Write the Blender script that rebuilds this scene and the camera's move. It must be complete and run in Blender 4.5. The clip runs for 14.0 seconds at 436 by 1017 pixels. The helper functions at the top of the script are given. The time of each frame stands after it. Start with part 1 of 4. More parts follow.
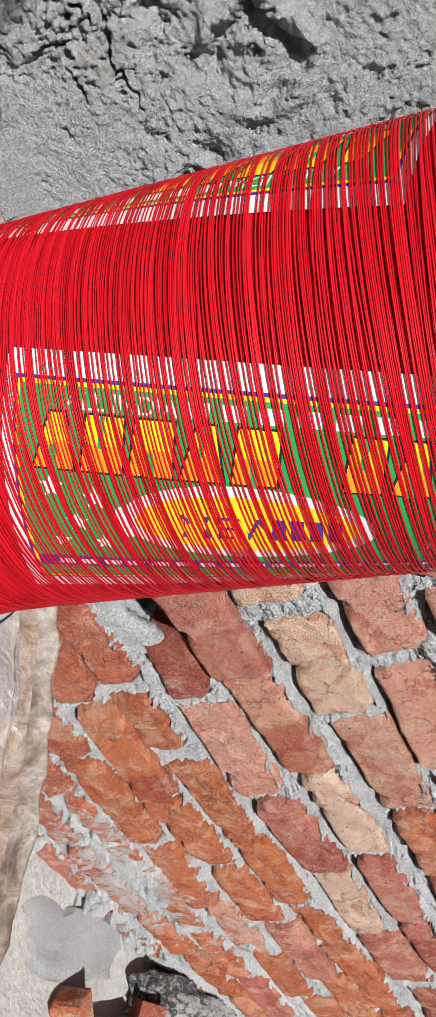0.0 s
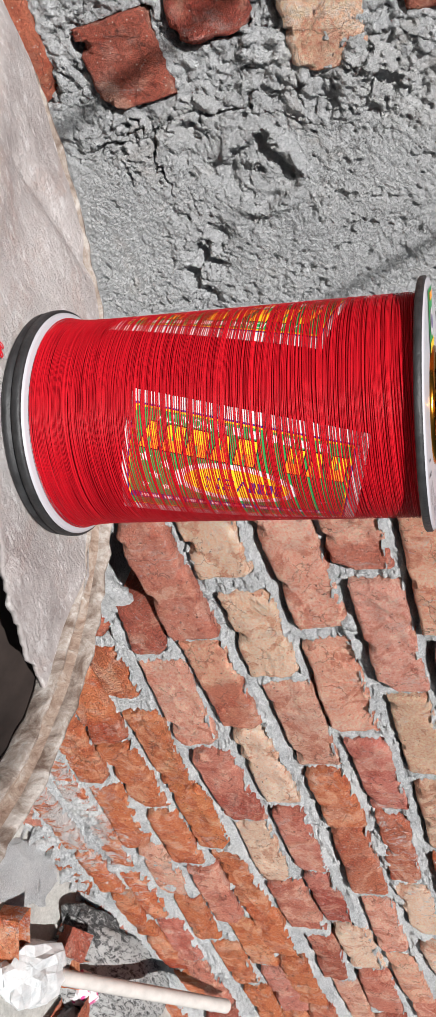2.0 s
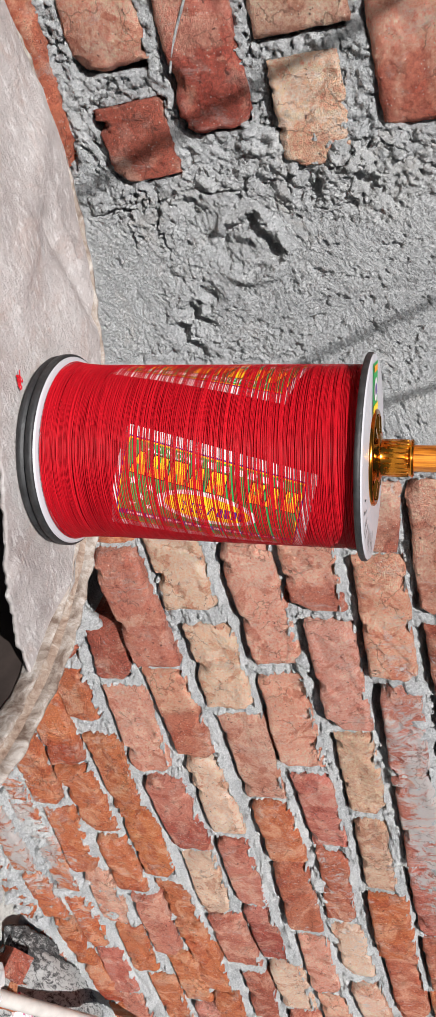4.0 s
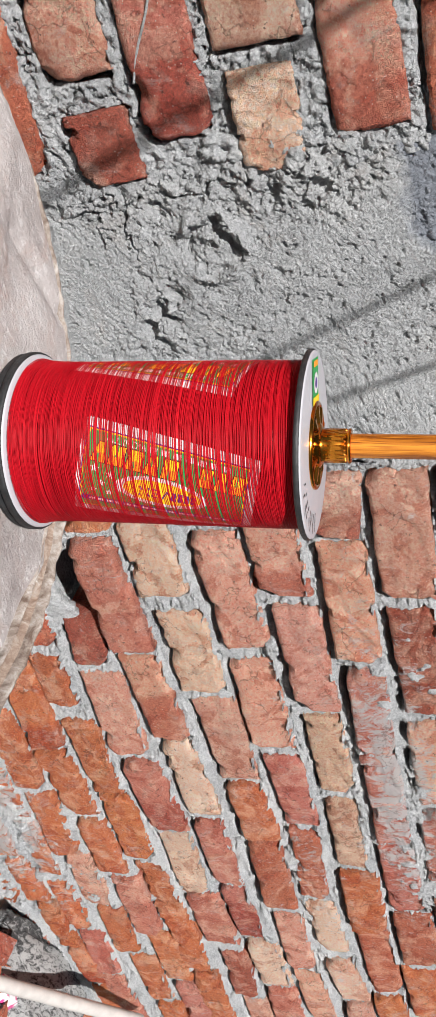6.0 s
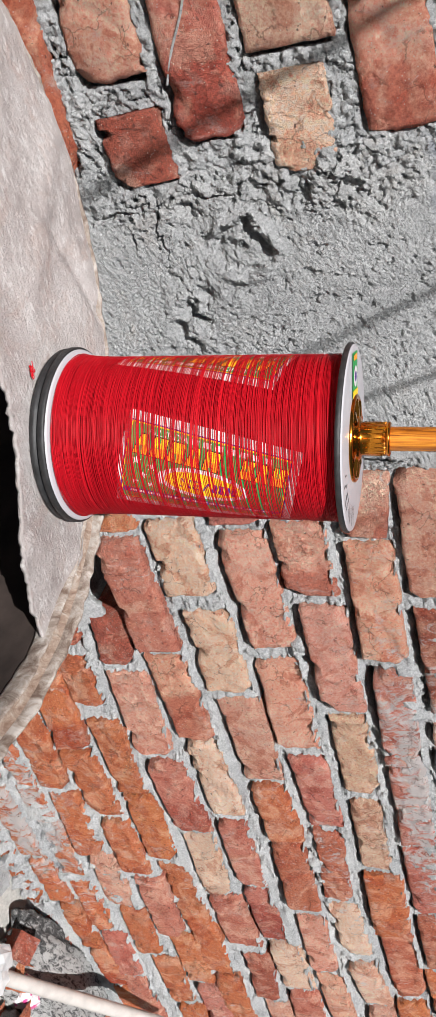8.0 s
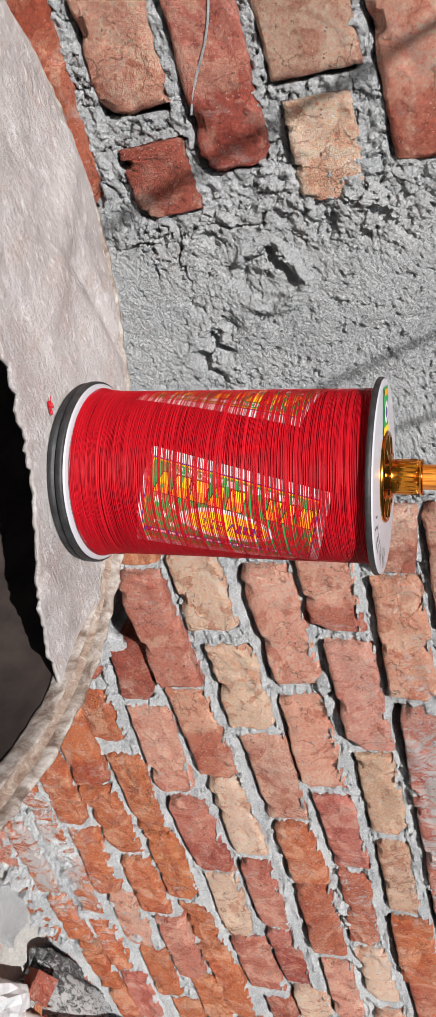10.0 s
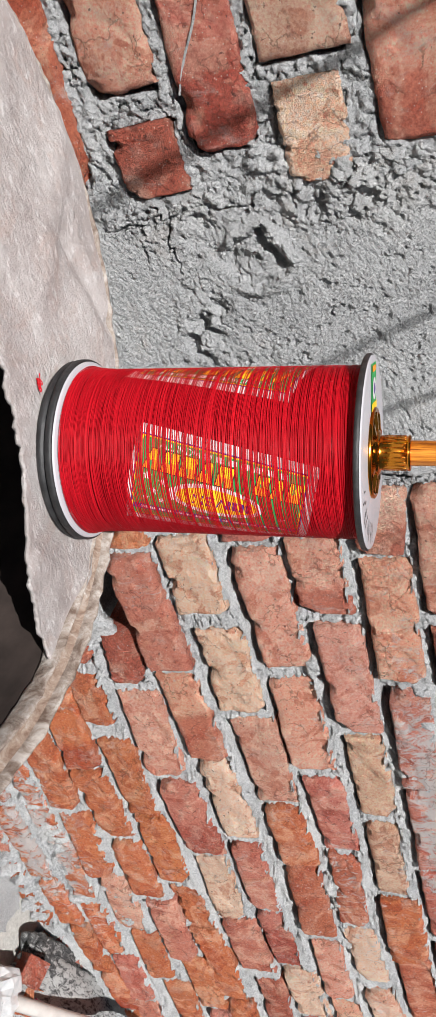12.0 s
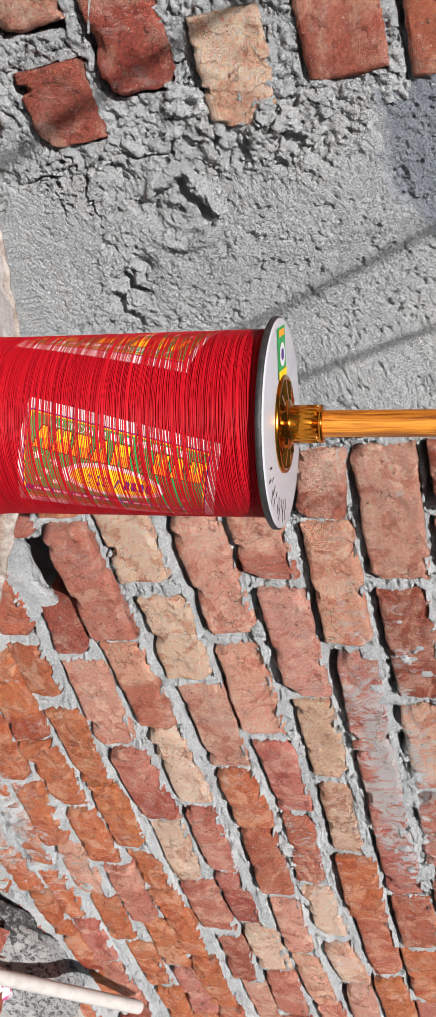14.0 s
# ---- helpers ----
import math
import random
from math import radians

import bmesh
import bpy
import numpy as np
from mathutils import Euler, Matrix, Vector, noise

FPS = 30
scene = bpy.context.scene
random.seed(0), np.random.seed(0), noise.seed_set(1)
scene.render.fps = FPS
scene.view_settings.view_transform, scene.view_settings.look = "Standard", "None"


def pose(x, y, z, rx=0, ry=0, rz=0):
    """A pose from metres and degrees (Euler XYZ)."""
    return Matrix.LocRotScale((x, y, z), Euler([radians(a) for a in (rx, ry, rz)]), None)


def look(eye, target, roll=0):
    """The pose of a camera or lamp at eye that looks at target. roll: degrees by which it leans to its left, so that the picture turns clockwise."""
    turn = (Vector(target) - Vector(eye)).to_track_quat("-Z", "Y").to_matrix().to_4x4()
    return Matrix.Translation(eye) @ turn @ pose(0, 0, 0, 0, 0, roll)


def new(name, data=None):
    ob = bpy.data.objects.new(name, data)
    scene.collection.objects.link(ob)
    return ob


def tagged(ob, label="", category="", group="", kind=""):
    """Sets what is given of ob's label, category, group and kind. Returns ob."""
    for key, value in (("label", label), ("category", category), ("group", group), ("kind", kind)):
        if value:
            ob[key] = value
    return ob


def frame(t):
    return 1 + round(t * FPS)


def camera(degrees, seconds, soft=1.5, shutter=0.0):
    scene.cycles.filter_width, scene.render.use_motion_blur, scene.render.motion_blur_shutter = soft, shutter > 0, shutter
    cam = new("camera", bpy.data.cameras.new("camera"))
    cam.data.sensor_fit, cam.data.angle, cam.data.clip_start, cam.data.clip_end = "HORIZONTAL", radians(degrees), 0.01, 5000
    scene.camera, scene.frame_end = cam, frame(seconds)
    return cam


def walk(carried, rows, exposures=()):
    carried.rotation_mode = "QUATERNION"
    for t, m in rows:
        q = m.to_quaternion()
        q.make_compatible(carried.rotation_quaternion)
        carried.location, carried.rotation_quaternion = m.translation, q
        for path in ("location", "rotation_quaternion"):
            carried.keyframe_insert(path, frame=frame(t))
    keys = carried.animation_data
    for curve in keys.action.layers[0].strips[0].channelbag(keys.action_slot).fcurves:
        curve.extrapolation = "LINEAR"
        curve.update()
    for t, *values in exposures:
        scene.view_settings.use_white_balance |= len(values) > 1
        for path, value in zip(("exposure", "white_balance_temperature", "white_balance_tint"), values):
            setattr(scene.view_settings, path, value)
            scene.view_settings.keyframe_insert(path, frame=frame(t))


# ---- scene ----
cam = camera(27.7, 14.0, soft=0.5)
PATH = [
    (0, (-0.6358, -0.6520, 1.0272), (0.4706, 0.7930, 0.1965), 77.45),
    (0.5, (-0.6261, -0.6600, 1.0503), (0.4578, 0.7980, 0.2143), 70.61),
    (1, (-0.6668, -0.6820, 1.0553), (0.4882, 0.7390, 0.2515), 73.30),
    (1.5, (-0.7347, -0.7460, 1.0706), (0.4293, 0.6790, 0.2878), 79.36),
    (2, (-0.7605, -0.8400, 1.0981), (0.3752, 0.6350, 0.3658), 83.50),
    (2.5, (-0.7739, -0.8660, 1.1309), (0.3147, 0.6710, 0.4583), 85.47),
    (3, (-0.7809, -0.8750, 1.1302), (0.2756, 0.6890, 0.4674), 86.44),
    (3.2, (-0.7850, -0.8840, 1.1218), (0.2668, 0.6810, 0.4545), 86.65),
    (5.3, (-0.8106, -0.9570, 1.1564), (0.2803, 0.5900, 0.5111), 86.65),
    (5.5, (-0.8109, -0.9590, 1.1594), (0.2763, 0.5930, 0.5207), 86.45),
    (6, (-0.8155, -0.9570, 1.1650), (0.2669, 0.6010, 0.5339), 86.46),
    (6.5, (-0.8155, -0.9560, 1.1650), (0.2576, 0.6060, 0.5269), 86.38),
    (7, (-0.8205, -0.9630, 1.1544), (0.2363, 0.6040, 0.4986), 86.23),
    (7.5, (-0.8175, -0.9700, 1.1547), (0.2403, 0.5960, 0.4990), 86.33),
    (8, (-0.8151, -0.9720, 1.1509), (0.2475, 0.5870, 0.4867), 86.42),
    (8.5, (-0.8168, -0.9700, 1.1477), (0.2474, 0.5810, 0.4676), 86.43),
    (8.7, (-0.8132, -0.9620, 1.1421), (0.2462, 0.5870, 0.4504), 86.45),
    (10.8, (-0.8102, -0.9460, 1.1424), (0.1728, 0.6480, 0.4400), 85.82),
    (11, (-0.8103, -0.9490, 1.1434), (0.1755, 0.6440, 0.4433), 86.01),
    (11.5, (-0.8092, -0.9530, 1.1425), (0.1896, 0.6320, 0.4427), 85.98),
    (12, (-0.8042, -0.9540, 1.1430), (0.2227, 0.6180, 0.4541), 86.02),
    (12.5, (-0.8038, -0.9580, 1.1591), (0.2400, 0.6170, 0.5020), 85.46),
    (13, (-0.7951, -0.9590, 1.1519), (0.2294, 0.6250, 0.4869), 85.10),
    (13.5, (-0.8019, -0.9490, 1.1593), (0.2161, 0.6410, 0.4996), 85.21),
    (14, (-0.7847, -0.9020, 1.1690), (0.3446, 0.6240, 0.5407), 85.65),
]
walk(cam, [(t, look(eye, target, roll)) for t, eye, target, roll in PATH])

# ---- light ----
SUN_TRAVEL = Vector((0.46, 0.68, -0.74)).normalized()
world = bpy.data.worlds.new("sky")
scene.world = world
world.use_nodes = True
wn, wl = world.node_tree.nodes, world.node_tree.links
sky = wn.new("ShaderNodeTexSky")
sky.sky_type, sky.sun_disc = "NISHITA", False
sky.sun_elevation = math.asin(-SUN_TRAVEL.z)
sky.sun_rotation = math.atan2(-SUN_TRAVEL.x, -SUN_TRAVEL.y)
wl.new(sky.outputs["Color"], wn["Background"].inputs["Color"])
wn["Background"].inputs["Strength"].default_value = 0.023
sun_data = bpy.data.lights.new("sun", "SUN")
sun_data.energy, sun_data.angle, sun_data.color = 5.9, radians(0.55), (1.0, 0.985, 0.975)
sun = new("sun", sun_data)
sun.matrix_world = look(-20 * SUN_TRAVEL, (0, 0, 0))
scene.view_settings.exposure = 0.14


# ---- materials ----
class Nodes:
    """A small wrapper to write node materials in few lines."""

    def __init__(self, name, rough=0.8, metal=0.0):
        self.mat = bpy.data.materials.new(name)
        self.mat.use_nodes = True
        self.n, self.l = self.mat.node_tree.nodes, self.mat.node_tree.links
        self.b = self.n["Principled BSDF"]
        self.b.inputs["Roughness"].default_value = rough
        self.b.inputs["Metallic"].default_value = metal

    def put(self, value, socket):
        if isinstance(value, bpy.types.NodeSocket):
            self.l.new(value, socket)
        elif isinstance(value, tuple) and len(value) == 3 and socket.type == "RGBA":
            socket.default_value = (*value, 1)
        else:
            socket.default_value = value

    def place(self):
        return self.n.new("ShaderNodeNewGeometry").outputs["Position"]

    def local(self):
        return self.n.new("ShaderNodeTexCoord").outputs["Object"]

    def chance(self):
        return self.n.new("ShaderNodeObjectInfo").outputs["Random"]

    def island(self):
        return self.n.new("ShaderNodeNewGeometry").outputs["Random Per Island"]

    def scaled(self, vec, s):
        m = self.n.new("ShaderNodeMapping")
        self.l.new(vec, m.inputs["Vector"])
        m.inputs["Scale"].default_value = s
        return m.outputs["Vector"]

    def moved(self, vec, amount):
        m = self.n.new("ShaderNodeVectorMath")
        m.operation = "MULTIPLY_ADD"
        c = self.n.new("ShaderNodeCombineXYZ")
        for i in range(3):
            self.put(amount, c.inputs[i])
        self.l.new(c.outputs[0], m.inputs[0])
        m.inputs[1].default_value = (37.0, 11.0, 23.0)
        self.l.new(vec, m.inputs[2])
        return m.outputs[0]

    def noise(self, vec, scale, detail=6.0, rough=0.6, warp=0.0):
        t = self.n.new("ShaderNodeTexNoise")
        self.l.new(vec, t.inputs["Vector"])
        for k, v in (("Scale", scale), ("Detail", detail), ("Roughness", rough), ("Distortion", warp)):
            t.inputs[k].default_value = v
        return t.outputs["Fac"]

    def cells(self, vec, scale, feature="F1"):
        t = self.n.new("ShaderNodeTexVoronoi")
        t.feature = feature
        self.l.new(vec, t.inputs["Vector"])
        t.inputs["Scale"].default_value = scale
        return t.outputs["Distance"]

    def ramp(self, fac, *stops):
        r = self.n.new("ShaderNodeValToRGB")
        self.l.new(fac, r.inputs["Fac"])
        el = r.color_ramp.elements
        while len(el) < len(stops):
            el.new(0.5)
        for e, (p, col) in zip(el, stops):
            e.position = p
            e.color = (*col, 1) if isinstance(col, tuple) else (col, col, col, 1)
        return r.outputs["Color"]

    def mix(self, fac, a, b, kind="MIX"):
        m = self.n.new("ShaderNodeMix")
        m.data_type, m.blend_type = "RGBA", kind
        self.put(fac, m.inputs[0])
        self.put(a, m.inputs[6])
        self.put(b, m.inputs[7])
        return m.outputs[2]

    def math(self, op, a, b=0.0, clamp=False):
        m = self.n.new("ShaderNodeMath")
        m.operation, m.use_clamp = op, clamp
        self.put(a, m.inputs[0])
        self.put(b, m.inputs[1])
        return m.outputs[0]

    def bump(self, *layers):
        normal = None
        for height, strength, dist in layers:
            b = self.n.new("ShaderNodeBump")
            b.inputs["Strength"].default_value, b.inputs["Distance"].default_value = strength, dist
            self.l.new(height, b.inputs["Height"])
            if normal:
                self.l.new(normal, b.inputs["Normal"])
            normal = b.outputs["Normal"]
        self.l.new(normal, self.b.inputs["Normal"])

    def color(self, c):
        self.put(c, self.b.inputs["Base Color"])
        return self

    def rough(self, r):
        self.put(r, self.b.inputs["Roughness"])
        return self


def plain(name, col, rough=0.5, metal=0.0, spread=0.12, scale=60.0, bump=0.0):
    m = Nodes(name, rough, metal)
    f = m.noise(m.local(), scale, 5)
    m.color(m.ramp(f, (0.3, tuple(c * (1 - spread) for c in col)), (0.7, tuple(min(1, c * (1 + spread)) for c in col))))
    if bump:
        m.bump((f, bump, 0.002))
    return m.mat


def brick_material():
    m = Nodes("fired_brick", 0.9)
    p = m.moved(m.place(), m.chance())
    info = m.n.new("ShaderNodeObjectInfo")
    base, dark = info.outputs["Color"], info.outputs["Alpha"]
    edge = m.noise(p, 45, 6, 0.7, 0.8)

    def patch(shift, scale, low, high, amount, col):
        f = m.mix(0.22, m.noise(m.moved(p, shift), scale, 4, 0.6, 1.4), edge)
        return m.mix(m.ramp(f, (low, 0.0), (high, amount)), base, col)

    # a darker end, on some bricks a shadow put into the colour
    split = m.n.new("ShaderNodeSeparateXYZ")
    m.l.new(m.local(), split.inputs[0])
    along = m.math("ADD", split.outputs[0], m.math("MULTIPLY", m.math("SUBTRACT", m.noise(p, 34, 5, 0.65), 0.5), 0.30))
    past = m.math("SUBTRACT", along, m.math("SUBTRACT", dark, 0.5))
    base = m.mix(m.ramp(m.math("MULTIPLY", m.math("ADD", past, 0.04), 9.0), (0.0, 0.0), (0.7, 1.0)), base, m.mix(1.0, base, (0.70, 0.46, 0.42), "MULTIPLY"))
    base = patch(0.11, 14, 0.51, 0.58, 0.70, m.mix(0.40, m.mix(1.0, base, (1.28, 1.50, 1.52), "MULTIPLY"), (0.94, 0.63, 0.47)))
    base = patch(0.21, 20, 0.53, 0.59, 0.25, (0.70, 0.43, 0.35))
    base = patch(0.31, 18, 0.535, 0.58, 0.80, m.mix(1.0, base, (0.78, 0.54, 0.48), "MULTIPLY"))
    base = patch(0.67, 10, 0.575, 0.64, 0.15, (0.72, 0.48, 0.27))
    fine = m.noise(p, 260, 7, 0.8)
    base = m.mix(0.65, base, m.ramp(fine, (0.36, 0.20), (0.62, 0.88)), "OVERLAY")
    dust = m.noise(m.scaled(m.moved(p, 0.77), (1.0, 1.0, 0.6)), 26, 9, 0.8, 0.5)
    base = m.mix(m.ramp(dust, (0.56, 0.0), (0.66, 0.45)), base, (0.78, 0.70, 0.64))
    # a film of cement wiped over some of the bricks
    q = m.place()
    def wiped(cx, cz, rx, rz):
        g = m.n.new("ShaderNodeMapping")
        m.l.new(q, g.inputs["Vector"])
        g.inputs["Location"].default_value, g.inputs["Scale"].default_value = (-cx / rx, 0, -cz / rz), (1 / rx, 0, 1 / rz)
        d = m.n.new("ShaderNodeVectorMath")
        d.operation = "LENGTH"
        m.l.new(g.outputs[0], d.inputs[0])
        return m.math("SUBTRACT", 1.0, d.outputs["Value"], True)
    film = m.math("ADD", wiped(0.45, 0.955, 0.55, 0.11), wiped(0.60, 0.13, 0.40, 0.14))
    film = m.math("ADD", film, m.math("MULTIPLY", wiped(0.75, 0.76, 0.45, 0.09), 0.4))
    streak = m.noise(m.scaled(q, (1.2, 1.0, 0.7)), 36, 9, 0.74, 1.2)
    film = m.math("ADD", m.math("MULTIPLY", film, 0.27), streak)
    base = m.mix(m.ramp(film, (0.61, 0.0), (0.72, 0.85)), base, (0.74, 0.73, 0.72))
    # hair cracks and torn scars
    crack = m.n.new("ShaderNodeTexVoronoi")
    crack.feature = "DISTANCE_TO_EDGE"
    bent = m.n.new("ShaderNodeVectorMath")
    bent.operation = "MULTIPLY_ADD"
    wobble = m.n.new("ShaderNodeTexNoise")
    wobble.inputs["Scale"].default_value, wobble.inputs["Detail"].default_value = 30.0, 6.0
    m.l.new(p, wobble.inputs["Vector"])
    m.l.new(wobble.outputs["Color"], bent.inputs[0])
    bent.inputs[1].default_value = (0.06, 0.06, 0.06)
    m.l.new(p, bent.inputs[2])
    m.l.new(bent.outputs[0], crack.inputs["Vector"])
    crack.inputs["Scale"].default_value = 24.0
    some = m.ramp(m.noise(m.moved(p, 0.38), 22, 3), (0.50, 0.0), (0.58, 1.0))
    line = m.math("MULTIPLY", m.ramp(crack.outputs["Distance"], (0.008, 1.0), (0.030, 0.0)), some)
    base = m.mix(m.math("MULTIPLY", line, 0.6), base, m.mix(1.0, base, (0.35, 0.25, 0.22), "MULTIPLY"))
    pit = m.noise(m.moved(p, 0.53), 130, 4, 0.65)
    base = m.mix(m.ramp(pit, (0.65, 0.0), (0.69, 0.8)), base, (0.11, 0.035, 0.025))
    speck = m.cells(p, 170)
    base = m.mix(m.ramp(speck, (0.07, 0.9), (0.15, 0.0)), base, (0.86, 0.74, 0.64))
    m.color(base)
    flake = m.ramp(m.noise(m.moved(p, 0.9), 42, 7, 0.72, 1.6), (0.45, 0.0), (0.50, 0.6), (0.60, 1.0))
    m.bump((m.math("SUBTRACT", 1.0, line), 1.0, 0.005), (m.noise(p, 30, 9, 0.75, 1.2), 1.0, 0.010), (flake, 1.0, 0.0055), (m.noise(m.scaled(p, (1, 1, 2.0)), 110, 9, 0.85, 1.5), 1.0, 0.0085), (fine, 1.0, 0.0048))
    return m.mat


def mortar_material():
    m = Nodes("cement_mortar", 0.95)
    p = m.place()
    big = m.noise(p, 8, 5, 0.6, 0.5)
    base = m.ramp(big, (0.3, (0.49, 0.50, 0.51)), (0.55, (0.63, 0.635, 0.64)), (0.75, (0.74, 0.735, 0.72)))
    fine = m.noise(p, 260, 6, 0.78)
    base = m.mix(0.7, base, m.ramp(fine, (0.34, 0.14), (0.64, 0.84)), "OVERLAY")
    m.color(base)
    grain = m.cells(p, 330)
    crumb = m.cells(m.scaled(p, (1.0, 1.0, 1.3)), 130)
    m.bump((m.noise(p, 90, 9, 0.8, 0.4), 1.0, 0.010), (crumb, 0.9, 0.0040), (grain, 0.9, 0.0026), (fine, 1.0, 0.0040))
    return m.mat


def render_coat_material():
    m = Nodes("cement_render", 0.93)
    p = m.place()
    big = m.noise(p, 6, 6, 0.6, 0.6)
    base = m.ramp(big, (0.3, (0.48, 0.486, 0.494)), (0.52, (0.57, 0.575, 0.579)), (0.72, (0.65, 0.645, 0.635)))
    warm = m.noise(m.moved(p, 0.4), 13, 5, 0.7, 0.8)
    base = m.mix(m.ramp(warm, (0.58, 0.0), (0.75, 0.5)), base, (0.58, 0.50, 0.44))
    fine = m.noise(p, 360, 7, 0.85)
    base = m.mix(0.75, base, m.ramp(fine, (0.34, 0.15), (0.64, 0.86)), "OVERLAY")
    axes = m.n.new("ShaderNodeSeparateXYZ")
    m.l.new(p, axes.inputs[0])
    # darker and bluer above a ragged, rising line
    bluish = m.math("SUBTRACT", m.math("SUBTRACT", axes.outputs[2], m.math("MULTIPLY", m.math("MAXIMUM", m.math("ADD", axes.outputs[0], 0.5), 0.0), 0.7)), 1.078)
    bluish = m.math("ADD", bluish, m.math("MULTIPLY", m.math("SUBTRACT", m.noise(p, 26, 6, 0.65), 0.5), 0.05))
    base = m.mix(m.ramp(m.math("ADD", m.math("MULTIPLY", bluish, 20.0), 0.5), (0.35, 0.0), (0.65, 0.9)), base, (0.30, 0.325, 0.375))
    sand = m.cells(m.moved(p, 0.13), 150)
    base = m.mix(m.ramp(sand, (0.06, 0.7), (0.13, 0.0)), base, (0.70, 0.69, 0.67))
    pits = m.ramp(m.mix(0.5, m.cells(m.scaled(p, (1, 1, 1.5)), 95), m.noise(p, 30, 3)), (0.24, 0.0), (0.32, 1.0))
    m.color(base)
    grain = m.cells(p, 380)
    m.bump((m.noise(p, 100, 9, 0.85, 0.5), 1.0, 0.0065), (pits, 0.9, 0.005), (grain, 0.9, 0.0026), (fine, 1.0, 0.0042))
    return m.mat


def thread_material():
    m = Nodes("red_thread", 0.42)
    r = m.island()
    base = m.ramp(r, (0.0, (0.34, 0.0040, 0.010)), (0.5, (0.45, 0.006, 0.014)), (1.0, (0.55, 0.009, 0.018)))
    fine = m.noise(m.local(), 900, 3)
    m.color(m.mix(0.25, base, m.ramp(fine, (0.3, 0.3), (0.7, 0.7)), "OVERLAY"))
    m.b.inputs["Specular IOR Level"].default_value = 0.12
    m.bump((fine, 0.2, 0.0003))
    return m.mat


def thread_bed_material():
    m = Nodes("wound_thread_bed", 0.5)
    v = m.scaled(m.local(), (14, 14, 1250))
    f = m.noise(v, 1.0, 3, 0.6)
    m.color(m.ramp(f, (0.3, (0.32, 0.005, 0.011)), (0.5, (0.47, 0.008, 0.016)), (0.7, (0.56, 0.009, 0.018))))
    m.bump((f, 0.9, 0.0009))
    return m.mat


def drum_lid_material():
    m = Nodes("dusty_painted_steel", 0.82)
    p = m.place()
    big = m.noise(p, 13, 7, 0.68, 0.5)
    base = m.ramp(big, (0.3, (0.33, 0.285, 0.27)), (0.48, (0.46, 0.415, 0.40)), (0.66, (0.57, 0.535, 0.52)))
    rust = m.noise(m.moved(p, 0.6), 22, 7, 0.72, 0.7)
    base = m.mix(m.ramp(rust, (0.52, 0.0), (0.70, 0.6)), base, (0.44, 0.31, 0.26))
    flakes = m.noise(m.scaled(p, (1.0, 2.2, 1)), 90, 5, 0.7)
    base = m.mix(m.ramp(flakes, (0.54, 0.0), (0.62, 0.6)), base, (0.70, 0.675, 0.66))
    m.color(base)
    fine = m.noise(p, 300, 6, 0.7)
    scratch = m.noise(m.scaled(p, (0.5, 3.5, 1)), 130, 5, 0.7)
    m.bump((m.noise(p, 70, 8, 0.7), 0.6, 0.004), (scratch, 0.6, 0.002), (fine, 0.9, 0.0025))
    return m.mat


def rim_material():
    m = Nodes("rusty_cement_caked_rim", 0.9)
    p = m.place()
    f = m.noise(p, 60, 7, 0.7, 0.5)
    base = m.ramp(f, (0.38, (0.15, 0.100, 0.075)), (0.50, (0.31, 0.255, 0.215)), (0.62, (0.50, 0.455, 0.415)))
    m.color(base)
    m.bump((m.noise(p, 160, 7, 0.7), 0.8, 0.003),)
    return m.mat


def rust_material():
    m = Nodes("rust_and_cement_crust", 0.92)
    p = m.place()
    f = m.noise(p, 120, 7, 0.7, 0.5)
    m.color(m.ramp(f, (0.32, (0.17, 0.10, 0.07)), (0.5, (0.30, 0.22, 0.17)), (0.64, (0.42, 0.36, 0.31)), (0.72, (0.72, 0.68, 0.64))))
    m.bump((f, 0.9, 0.003), (m.noise(p, 400, 4), 0.5, 0.001))
    return m.mat


def ground_material():
    m = Nodes("dusty_cement_ground", 0.95)
    p = m.place()
    f = m.noise(p, 5, 8, 0.65, 0.4)
    base = m.ramp(f, (0.3, (0.34, 0.33, 0.31)), (0.6, (0.46, 0.45, 0.42)), (0.8, (0.52, 0.49, 0.45)))
    fine = m.noise(p, 120, 7, 0.75)
    m.color(m.mix(0.5, base, m.ramp(fine, (0.3, 0.25), (0.7, 0.75)), "OVERLAY"))
    m.bump((m.noise(p, 40, 8, 0.7), 0.8, 0.01), (fine, 0.5, 0.002))
    return m.mat


def wood_material():
    m = Nodes("varnished_wood", 0.36)
    v = m.scaled(m.local(), (330, 330, 16))
    f = m.noise(v, 1.0, 6, 0.65, 1.2)
    m.color(m.ramp(f, (0.36, (0.16, 0.040, 0.002)), (0.48, (0.42, 0.13, 0.008)), (0.60, (0.60, 0.23, 0.020))))
    m.b.inputs["Coat Weight"].default_value = 0.2
    m.b.inputs["Coat Roughness"].default_value = 0.12
    return m.mat


def wrapper_material():
    m = Nodes("printed_wrapper", 0.35)
    p = m.local()
    base = m.ramp(m.noise(p, 38, 2, 0.5), (0.52, (0.78, 0.72, 0.74)), (0.58, (0.60, 0.06, 0.22)), (0.68, (0.55, 0.05, 0.22)), (0.72, (0.12, 0.05, 0.25)))
    m.color(base)
    return m.mat


